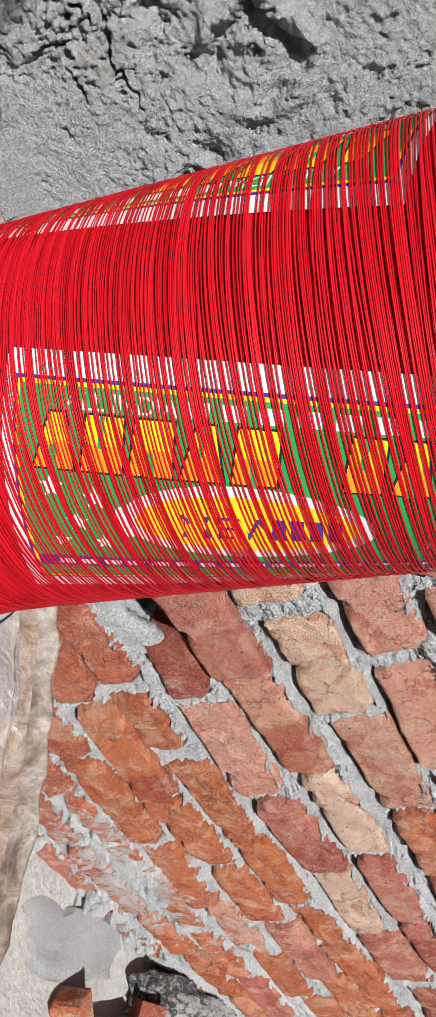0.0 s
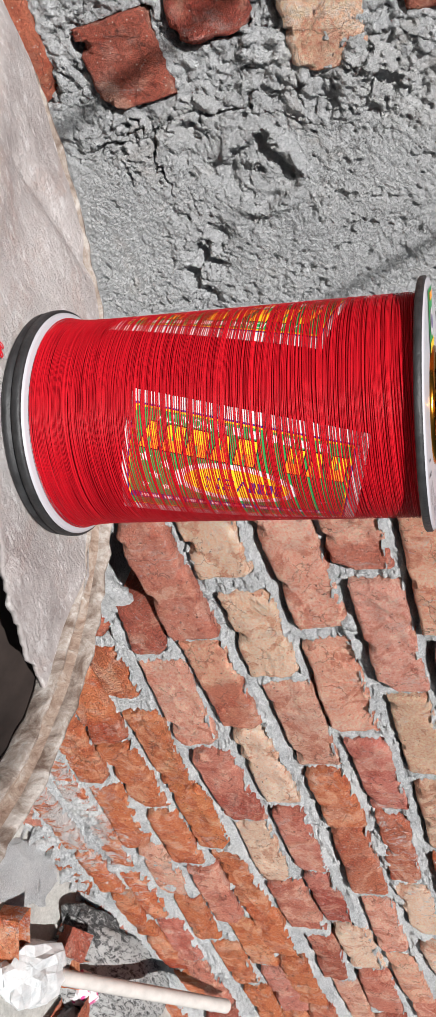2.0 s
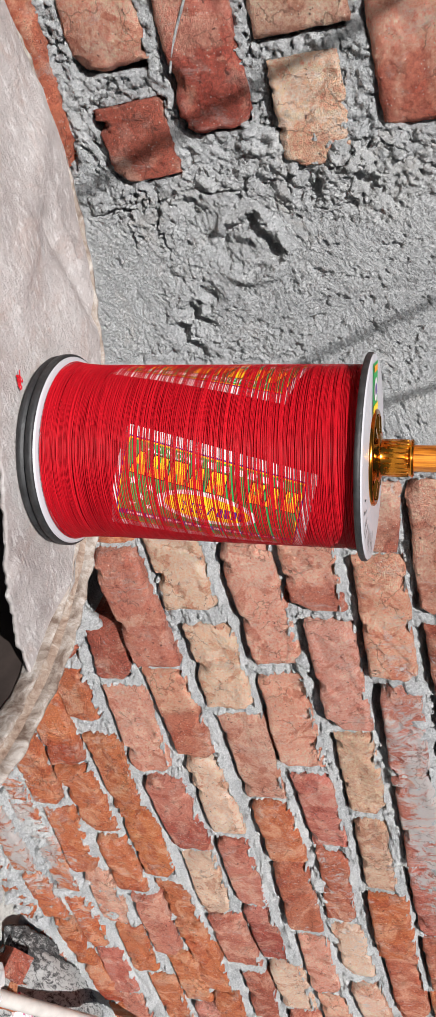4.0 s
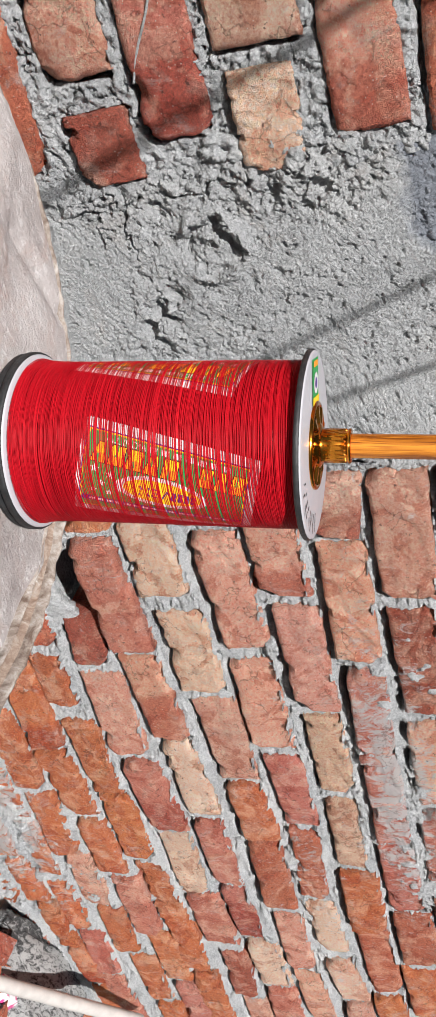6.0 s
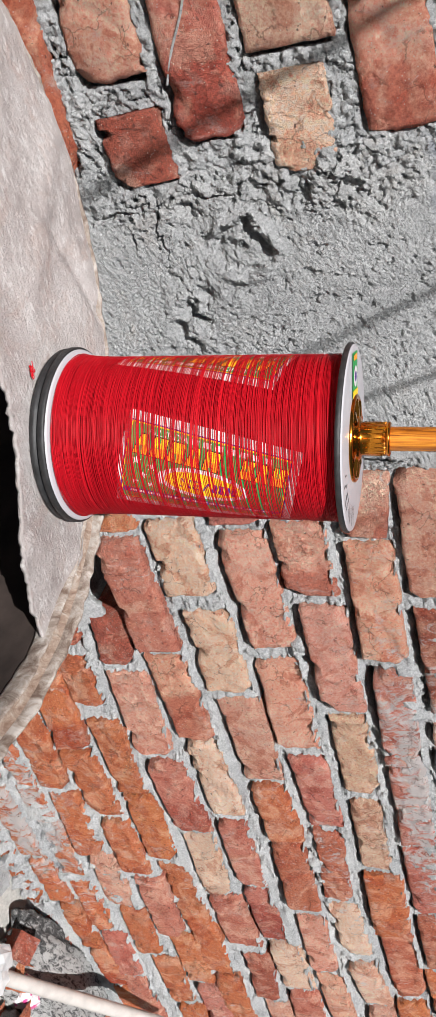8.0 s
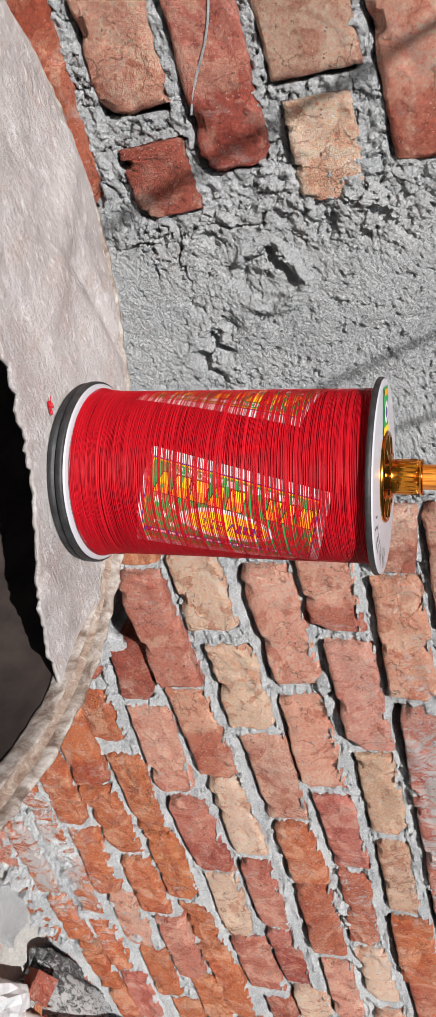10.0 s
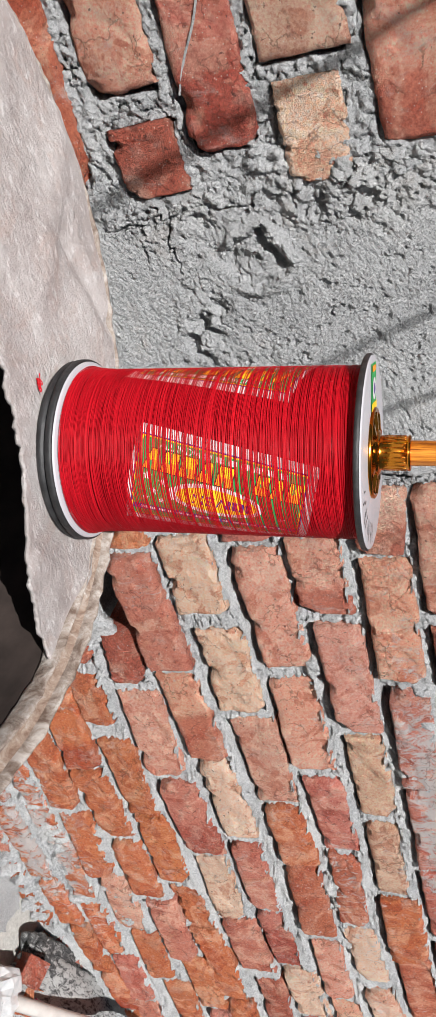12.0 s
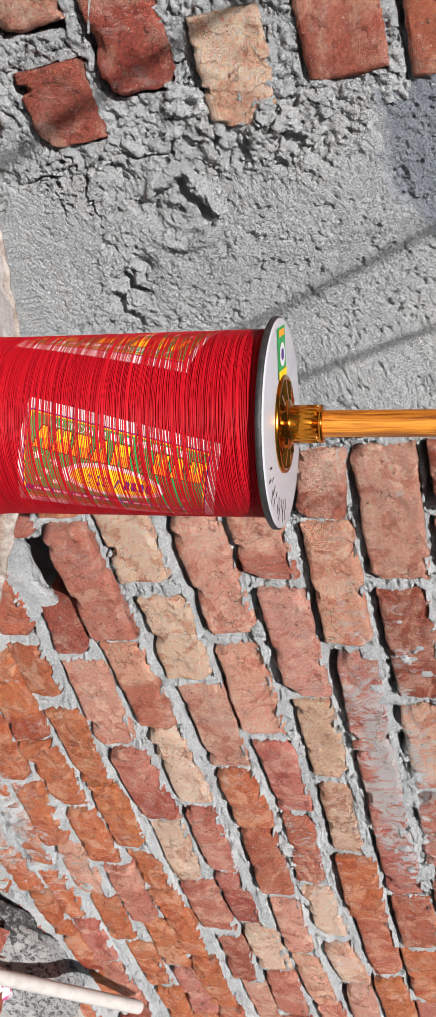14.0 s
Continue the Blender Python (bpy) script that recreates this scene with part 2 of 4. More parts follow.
def ash_material(name, pale):
    m = Nodes(name, 0.95)
    p = m.scaled(m.local(), (1.0, 2.5, 2.5))
    f = m.noise(p, 40, 8, 0.75, 0.8)
    m.color(m.ramp(f, (0.40 - pale, (0.02, 0.02, 0.021)), (0.52 - pale, (0.10, 0.10, 0.10)), (0.62 - pale, (0.48, 0.48, 0.47))))
    m.bump((f, 1.0, 0.008), (m.noise(p, 200, 5, 0.7), 0.8, 0.003))
    return m.mat


def film_material():
    m = Nodes("crinkled_plastic_film", 0.3)
    p = m.local()
    f = m.noise(p, 22, 4, 0.6, 1.0)
    m.color(m.ramp(f, (0.35, (0.50, 0.53, 0.54)), (0.65, (0.72, 0.73, 0.73))))
    fold = m.cells(p, 26, "DISTANCE_TO_EDGE")
    m.bump((fold, 0.6, 0.006), (m.noise(p, 70, 6, 0.7, 1.5), 0.8, 0.004))
    return m.mat


MAT = dict(
    brick=brick_material(), mortar=mortar_material(), render=render_coat_material(), thread=thread_material(), bed=thread_bed_material(),
    rust=rust_material(), lid=drum_lid_material(), rim=rim_material(), ground=ground_material(), wood=wood_material(),
    gold=plain("gilt_metal", (0.66, 0.25, 0.028), 0.16, 1.0, 0.06, 90, 0.15),
    black=plain("black_rubber", (0.02, 0.02, 0.021), 0.55, 0, 0.6, 140, 0.5),
    flange=plain("pale_grey_plastic", (0.46, 0.45, 0.475), 0.35, 0, 0.04, 30, 0.05),
    white=plain("white_paper", (0.68, 0.66, 0.66), 0.55, 0, 0.04), green=plain("green_print", (0.02, 0.30, 0.07), 0.5, 0, 0.1),
    yellow=plain("yellow_print", (0.88, 0.60, 0.01), 0.5, 0, 0.05), purple=plain("purple_print", (0.07, 0.02, 0.22), 0.5, 0, 0.1),
    dark=plain("dark_ink", (0.01, 0.01, 0.012), 0.5, 0, 0.1), orange=plain("orange_print", (0.85, 0.30, 0.01), 0.5),
    raw_wood=plain("raw_grey_wood", (0.36, 0.26, 0.16), 0.85, 0, 0.35, 40, 0.5),
    dark_streaked=ash_material("black_grey_streaks", 0.0), ash=ash_material("grey_ash", 0.10),
    bag=film_material(), wrapper=wrapper_material(),
    pipe=plain("dirty_white_plastic", (0.50, 0.47, 0.44), 0.4, 0, 0.12, 35, 0.1),
    inside=plain("black_drum_inside", (0.050, 0.036, 0.031), 0.7, 0.0, 0.4, 30, 0.3),
)


# ---- building helpers ----
def mesh_of(name, verts, faces, mat, smooth=False):
    me = bpy.data.meshes.new(name)
    me.from_pydata(verts, [], faces)
    me.materials.append(mat)
    if smooth:
        me.polygons.foreach_set("use_smooth", [True] * len(me.polygons))
    me.update()
    return me


def part(name, data, parent, label="", m=None):
    ob = new(name, data)
    ob.parent = parent
    if m is not None:
        ob.matrix_basis = m
    return tagged(ob, label)


def lathe(name, profile, mat, seg=64, smooth=True, closed=False):
    """A turned shape from (radius, height) pairs."""
    verts, faces, k = [], [], len(profile)
    for i in range(seg):
        a = 2 * math.pi * i / seg
        verts += [(r * math.cos(a), r * math.sin(a), z) for r, z in profile]
    for i in range(seg):
        j = (i + 1) % seg
        for q in range(k if closed else k - 1):
            w = (q + 1) % k
            faces.append((i * k + q, j * k + q, j * k + w, i * k + w))
    me = mesh_of(name, verts, faces, mat, smooth)
    return me


def fbm(x, y, z, octaves=5, smooth=0.9):
    return noise.fractal(Vector((x, y, z)), smooth, 2.0, octaves)


def tube(name, pts, radius, mat, smooth=True):
    cu = bpy.data.curves.new(name, "CURVE")
    cu.dimensions, cu.bevel_depth, cu.bevel_resolution, cu.resolution_u, cu.use_fill_caps = "3D", radius, 3, 6, True
    sp = cu.splines.new("NURBS" if smooth else "POLY")
    sp.points.add(len(pts) - 1)
    for p, q in zip(sp.points, pts):
        p.co = (*q, 1)
    if smooth:
        sp.use_endpoint_u, sp.order_u = True, 4
    ob = new(name, cu)
    me = bpy.data.meshes.new_from_object(ob.evaluated_get(bpy.context.evaluated_depsgraph_get()))
    bpy.data.objects.remove(ob)
    bpy.data.curves.remove(cu)
    me.materials.clear()
    me.materials.append(MAT[mat])
    me.polygons.foreach_set("use_smooth", [True] * len(me.polygons))
    return me


# ---- ground ----
def build_ground():
    xs = list(np.linspace(-3, 3, 121)) 
    xs = [-900, -60, -10] + xs + [10, 60, 900]
    verts = [(x, y, 0.012 * fbm(x * 2.2, y * 2.2, 0.3) if abs(x) < 2.9 and abs(y) < 2.9 else 0.0) for y in xs for x in xs]
    n = len(xs)
    faces = [(j * n + i, j * n + i + 1, (j + 1) * n + i + 1, (j + 1) * n + i) for j in range(n - 1) for i in range(n - 1)]
    g = new("ground", mesh_of("ground", verts, faces, MAT["ground"], True))
    tagged(g, "dusty grey cement ground with crumbs and stains", "ground", kind="structure")


build_ground()

# ---- the wall ----
WALL_L, WALL_R, COL_L, COL_R, WALL_TOP = -1.9, 2.3, -0.605, -0.195, 2.12
COURSES = {  # name: lower edge, upper edge
    "t": (-0.02, 0.040), "u": (0.060, 0.118), "v": (0.136, 0.190), "w": (0.208, 0.268), "x": (0.287, 0.352), "y": (0.372, 0.430), "z": (0.450, 0.514),
    "a": (0.533, 0.603), "b": (0.625, 0.699), "c": (0.721, 0.792), "d": (0.812, 0.880), "e": (0.904, 0.966), "f": (0.988, 1.062),
    "g": (1.082, 1.150), "h": (1.170, 1.238),
}
for k in range(9):
    COURSES["i" + "i" * k] = (1.258 + 0.088 * k, 1.326 + 0.088 * k)
TONES = dict(o=(0.74, 0.200, 0.078), r=(0.66, 0.180, 0.095), d=(0.46, 0.115, 0.070), p=(1.0, 0.65, 0.465), k=(0.88, 0.40, 0.285), m=(0.70, 0.225, 0.160), t=(0.86, 0.49, 0.325))
KNOWN = {}


def course(key, *bricks):
    """Bricks of one course: tone, left end, right end, lower edge, upper edge, slope of the bed in mm, where a darker end begins (0 to 1)."""
    KNOWN[key] = bricks


course("u", ("o", 0.50, 0.72, 0.062, 0.112, 0, 1), ("o", 0.74, 0.895, 0.066, 0.116, 0, 1), ("o", 0.912, 1.089, 0.078, 0.125, 8, 1), ("o", 1.098, 1.262, 0.090, 0.140, -4, 0.6))
course("v", ("o", 0.36, 0.590, 0.136, 0.187, 0, 1), ("o", 0.609, 0.797, 0.137, 0.189, -7, 1), ("o", 0.823, 1.006, 0.139, 0.191, 3, 1), ("m", 1.021, 1.205, 0.141, 0.203, -6, 1))
course("w", ("o", 0.27, 0.485, 0.206, 0.268, 0, 1), ("o", 0.508, 0.706, 0.205, 0.266, -5, 1), ("k", 0.717, 0.899, 0.216, 0.280, -2, 1), ("o", 0.916, 1.090, 0.230, 0.290, -9, 1), ("o", 1.110, 1.303, 0.251, 0.312, 0, 1))
course("x", ("o", 0.15, 0.368, 0.287, 0.354, -5, 0.7), ("o", 0.382, 0.568, 0.285, 0.349, 3, 1), ("o", 0.593, 0.760, 0.294, 0.356, -5, 1), ("m", 0.783, 0.994, 0.311, 0.373, -5, 1), ("o", 1.005, 1.187, 0.327, 0.390, 1, 1))
course("y", ("r", -0.05, 0.11, 0.366, 0.428, 0, 1), ("o", 0.136, 0.250, 0.366, 0.424, -2, 1), ("o", 0.298, 0.494, 0.372, 0.431, 2, 1), ("o", 0.510, 0.705, 0.373, 0.437, -4, 1),
       ("o", 0.731, 0.866, 0.384, 0.442, 4, 1), ("o", 0.874, 0.926, 0.388, 0.446, 0, 1), ("o", 0.938, 1.133, 0.390, 0.451, -2, 1))
course("z", ("m", -0.19, -0.10, 0.450, 0.512, 0, 1), ("d", 0.054, 0.150, 0.457, 0.516, -6, 1), ("k", 0.172, 0.379, 0.449, 0.519, -6, 1), ("m", 0.400, 0.602, 0.457, 0.528, 6, 0.55), ("p", 0.622, 0.813, 0.469, 0.530, -2, 1),
       ("m", 0.830, 1.013, 0.467, 0.538, -2, 1), ("d", 1.050, 1.234, 0.490, 0.545, -6, 1))
course("a", ("o", -0.19, -0.128, 0.533, 0.600, 0, 1), ("m", -0.108, 0.112, 0.531, 0.601, 4, 1), ("k", 0.134, 0.330, 0.541, 0.606, 6, 0.42), ("p", 0.343, 0.540, 0.552, 0.611, 3, 1), ("m", 0.567, 0.773, 0.550, 0.607, -4, 1),
       ("m", 0.792, 0.981, 0.552, 0.607, 0, 0.3), ("p", 0.995, 1.172, 0.559, 0.629, 6, 1))
course("b", ("p", -0.134, 0.001, 0.619, 0.695, 3, 1), ("p", 0.041, 0.212, 0.631, 0.703, 2, 1), ("k", 0.236, 0.444, 0.638, 0.709, 4, 1), ("o", 0.459, 0.610, 0.646, 0.710, 4, 1), ("r", 0.626, 0.836, 0.644, 0.707, -8, 1),
       ("k", 0.880, 1.073, 0.649, 0.705, -3, 1))
course("c", ("m", -0.19, -0.125, 0.721, 0.790, 0, 1), ("k", -0.105, 0.117, 0.722, 0.792, 3, 1), ("k", 0.146, 0.352, 0.721, 0.792, -6, 1), ("m", 0.375, 0.568, 0.735, 0.797, 4, 1), ("r", 0.587, 0.794, 0.733, 0.784, -10, 1),
       ("p", 0.818, 0.985, 0.730, 0.787, 4, 1), ("p", 1.030, 1.194, 0.738, 0.796, 8, 1))
course("d", ("k", -0.19, -0.140, 0.808, 0.880, 0, 1), ("k", -0.118, 0.010, 0.807, 0.879, -6, 0.62), ("k", 0.038, 0.251, 0.818, 0.882, -6, 1), ("t", 0.275, 0.466, 0.822, 0.880, -1, 1), ("t", 0.487, 0.685, 0.820, 0.872, -6, 1),
       ("o", 0.704, 0.905, 0.811, 0.880, -4, 1), ("r", 0.911, 1.148, 0.817, 0.880, 6, 1))
course("e", ("k", -0.192, -0.094, 0.915, 0.972, -12, 0.55), ("k", -0.075, 0.140, 0.902, 0.966, -6, 1), ("m", 0.164, 0.384, 0.905, 0.962, -4, 1), ("m", 0.393, 0.600, 0.903, 0.960, -3, 1), ("m", 0.622, 0.82, 0.899, 0.962, 0, 1),
       ("r", 0.839, 1.02, 0.897, 0.970, 4, 1))
course("f", ("k", -0.194, 0.020, 0.990, 1.063, -8, 1), ("d", 0.046, 0.258, 0.987, 1.052, 2, 1), ("k", 0.284, 0.486, 0.985, 1.052, 2, 1), ("m", 0.510, 0.72, 0.985, 1.054, 0, 1), ("r", 0.74, 0.95, 0.985, 1.055, 0, 1))
PROUD = {("m", -0.850): -0.004, ("m", -0.108): -0.016, ("k", 0.236): 0.001, ("p", 0.343): -0.007, ("m", 0.783): -0.009}  # bricks that stand out, or lie back
# the wall on the other side of the column
BESIDE = {
    "b": (("r", -0.85, -0.628, 0.622, 0.692, -4, 1),), "c": (("d", -0.676, -0.602, 0.731, 0.799, 2, 1), ("k", -0.925, -0.713, 0.720, 0.795, 2, 1)),
    "d": (("m", -0.850, -0.636, 0.818, 0.886, 4, 0.55),), "e": (("p", -0.684, -0.586, 0.914, 0.978, 0, 1), ("t", -0.92, -0.706, 0.905, 0.991, 0, 1)),
    "f": (("k", -0.83, -0.608, 1.015, 1.086, 8, 0.72),), "g": (("r", -0.80, -0.590, 1.112, 1.180, 0, 1),),
}


# smooth random fields over whole grids of places
def lattice(x, z, seed):
    table = np.random.RandomState(seed).uniform(-1, 1, (256, 256))
    xi, zi = np.floor(x).astype(int), np.floor(z).astype(int)
    fx, fz = x - xi, z - zi
    fx, fz = fx * fx * (3 - 2 * fx), fz * fz * (3 - 2 * fz)
    x0, x1, z0, z1 = xi & 255, (xi + 1) & 255, zi & 255, (zi + 1) & 255
    return (table[x0, z0] * (1 - fx) + table[x1, z0] * fx) * (1 - fz) + (table[x0, z1] * (1 - fx) + table[x1, z1] * fx) * fz


def field(x, z, scale, octaves=4, gain=0.5, seed=0):
    """Layered noise of about -1 to 1 with features of 1 / scale metres."""
    total, amp, norm = 0.0, 1.0, 0.0
    for k in range(octaves):
        c, s = math.cos(k * 1.1 + seed), math.sin(k * 1.1 + seed)
        f = scale * 2.03 ** k
        total = total + amp * lattice((x * c - z * s) * f + 31.7 * k, (x * s + z * c) * f + 17.3 * k, seed * 13 + k)
        norm += amp * amp
        amp *= gain
    return total / math.sqrt(norm) * 1.3


def step(v, edge, soft):
    return 1 / (1 + np.exp(np.clip(-(v - edge) / soft, -40, 40)))


def brick_variant(seed):
    """A worn brick of unit size, face towards -y, its edges chipped and wavy, its face flaked."""
    rnd = random.Random(seed)
    nx, nz = 30, 12
    grid = {}
    verts, faces = [], []
    off = rnd.random() * 90
    skew = [rnd.uniform(-1, 1) for _ in range(5)]
    chip = [(rnd.choice((-0.5, 0.5)), rnd.choice((-0.5, 0.5)), rnd.uniform(0.04, 0.13)) for _ in range(2)] + [(rnd.uniform(-0.5, 0.5), rnd.choice((-0.5, 0.5)), rnd.uniform(0.03, 0.09)) for _ in range(3)]
    ease = lambda i, n: 0.5 * math.sin(math.pi * (i / n - 0.5)) * 0.45 + 0.55 * (i / n - 0.5)
    for j in range(nz + 1):
        for i in range(nx + 1):
            u, v = ease(i, nx), ease(j, nz)
            ends, beds = (abs(u) * 2) ** 3, (abs(v) * 2) ** 3
            x = u + 0.016 * fbm(v * 4 + off, 1.1 + (u > 0), seed, 5, 0.6) * ends + 0.07 * skew[0] * v * abs(u)
            z = v + 0.030 * fbm(u * 9 + off, 3.7 + (v > 0), seed * 1.3, 6, 0.5) * beds + 0.06 * skew[1] * u * beds + 0.06 * skew[4] * u * abs(v) * 2
            for cx, cz, r in chip:
                d = math.hypot(u - cx, (v - cz) * 0.36) / r
                if d < 1:
                    x -= math.copysign(0.20 * r * (1 - d), u) * (abs(cx) == 0.5)
                    z -= math.copysign((0.35 if abs(cx) == 0.5 else 0.12) * r * (1 - d), v)
            rim = i in (0, nx) or j in (0, nz)
            near = i in (1, nx - 1) or j in (1, nz - 1)
            y = -0.5 + (0.050 if rim else 0.008 if near else 0.0) + 0.026 * fbm(u * 4, v * 1.5 + off, seed, 6, 0.5) + 0.05 * skew[2] * u + 0.03 * skew[3] * v
            flake = fbm(u * 5 + off, v * 2.2, seed * 0.7, 4, 0.6)
            y += 0.022 / (1 + math.exp(-max(-30, min(30, (flake - 0.25) * 60))))
            for cx, cz, r in chip:
                d = math.hypot(u - cx, (v - cz) * 0.36) / r
                y += 0.20 * max(0.0, 1 - d)
            grid[i, j] = len(verts)
            verts.append((x, y, z))
    for j in range(nz):
        for i in range(nx):
            faces.append((grid[i, j], grid[i + 1, j], grid[i + 1, j + 1], grid[i, j + 1]))
    ring = [(i, 0) for i in range(nx)] + [(nx, j) for j in range(nz)] + [(i, nz) for i in range(nx, 0, -1)] + [(0, j) for j in range(nz, 0, -1)]
    back = []
    for q in ring:
        x, y, z = verts[grid[q]]
        back.append(len(verts))
        verts.append((x, 0.5, z))
    for k in range(len(ring)):
        w = (k + 1) % len(ring)
        faces.append((grid[ring[k]], back[k], back[w], grid[ring[w]]))
    me = mesh_of("brick", verts, faces, MAT["brick"], True)
    me.set_sharp_from_angle(angle=radians(34))
    return me


BRICK_VARIANTS = [brick_variant(s + 3) for s in range(22)]

BRICKS = []  # tone, left, right, low, high, slope, darker end
rng = random.Random(11)
for key, (z0, z1) in COURSES.items():
    row = list(KNOWN.get(key, (("r", COL_R + 0.01 + 0.11 * (len(key) % 2), COL_R + 0.21, z0, z1, 0, 1),)))
    while row[0][1] > COL_R + 0.06:
        x1 = row[0][1] - 0.02
        row.insert(0, ("r", max(COL_R + 0.005, x1 - 0.205), x1, row[0][3], row[0][4], 0, 1))
    while row[-1][2] < WALL_R - 0.1:
        x0 = row[-1][2] + rng.uniform(0.015, 0.026)
        rise = 0.25 * (row[-1][3] - z0) if x0 < 1.4 else -0.1 * (row[-1][3] - z0)
        row.append((rng.choice("oorkmd"), x0, x0 + rng.uniform(0.19, 0.218), row[-1][3] + rise, row[-1][4] + rise, rng.uniform(-4, 4), 1))
    beside = list(BESIDE.get(key, (("r", -0.82, -0.62, z0, z1, 0, 1),)))
    while beside[-1][1] > WALL_L + 0.1:
        x1 = beside[-1][1] - 0.022
        beside.append((rng.choice("rkdom"), x1 - rng.uniform(0.20, 0.226), x1, beside[-1][3], beside[-1][4], 0, 1))
    BRICKS += row + beside


def spaced(a, b, lo, hi, fine, coarse):
    """Steps from a to b, fine between lo and hi."""
    out, x = [], a
    while x < b - 1e-6:
        out.append(x)
        x += fine if lo - 1e-6 <= x < hi else coarse
    return out + [b]


def wall_sheet(name, xs, zs, depth, mat):
    gx, gz = np.meshgrid(np.array(xs), np.array(zs))
    verts = np.stack((gx, depth(gx, gz), gz), axis=-1).reshape(-1, 3)
    n, rows = len(xs), len(zs)
    a = (np.arange(rows - 1)[:, None] * n + np.arange(n - 1)[None, :]).ravel()
    return mesh_of(name, verts.tolist(), np.stack((a, a + 1, a + n + 1, a + n), axis=-1).tolist(), mat, True)


HOLE = (-0.085, 0.056, 0.436, 0.532)
SMEARS = ((0.22, 0.955, 0.09, 0.035), (0.33, 0.935, 0.10, 0.05), (0.47, 0.960, 0.11, 0.045), (0.62, 0.960, 0.12, 0.045), (0.75, 0.955, 0.08, 0.035), (0.10, 1.030, 0.035, 0.03), (0.19, 1.03, 0.05, 0.06), (0.56, 0.16, 0.13, 0.045),
          (0.72, 0.12, 0.13, 0.045), (0.44, 0.20, 0.09, 0.05), (0.60, 0.725, 0.035, 0.018), (0.70, 0.725, 0.07, 0.016), (0.69, 0.795, 0.06, 0.014), (0.90, 0.790, 0.06, 0.016), (0.86, 0.725, 0.05, 0.014), (0.92, 0.04, 0.25, 0.05),
          (-0.02, 0.615, 0.04, 0.014), (-0.612, 0.892, 0.030, 0.022), (-0.600, 0.990, 0.030, 0.022), (-0.598, 1.03, 0.02, 0.05), (0.80, 0.235, 0.09, 0.02), (0.60, 0.27, 0.06, 0.02), (0.12, 0.80, 0.04, 0.012))


def brick_edges(x, z):
    """For each place: how far up to a brick's bed, down to a brick's top, sideways to a brick's end, and how deep inside a brick."""
    up, down, side, inside = (np.full(x.shape, 1.0) for _ in range(4))
    inside *= -1
    for tone, x0, x1, z0, z1, slope, dark in BRICKS:
        near = (x > x0 - 0.04) & (x < x1 + 0.04) & (z > z0 - 0.05) & (z < z1 + 0.05)
        if not near.any():
            continue
        px, pz = x[near], z[near]
        pz = pz - slope * 0.0005 * (px - (x0 + x1) / 2) / (x1 - x0) * 2
        over, under, left, right = z0 - pz, pz - z1, x0 - px, px - x1
        within = (left < 0) & (right < 0)
        up[near] = np.where(within & (over > -0.01), np.minimum(up[near], over), up[near])
        down[near] = np.where(within & (under > -0.01), np.minimum(down[near], under), down[near])
        level = (over < 0) & (under < 0)
        side[near] = np.where(level & (right > -0.01), np.minimum(side[near], right), side[near])
        inside[near] = np.maximum(inside[near], -np.maximum(np.maximum(over, under), np.maximum(left, right)))
    return up, down, side, inside


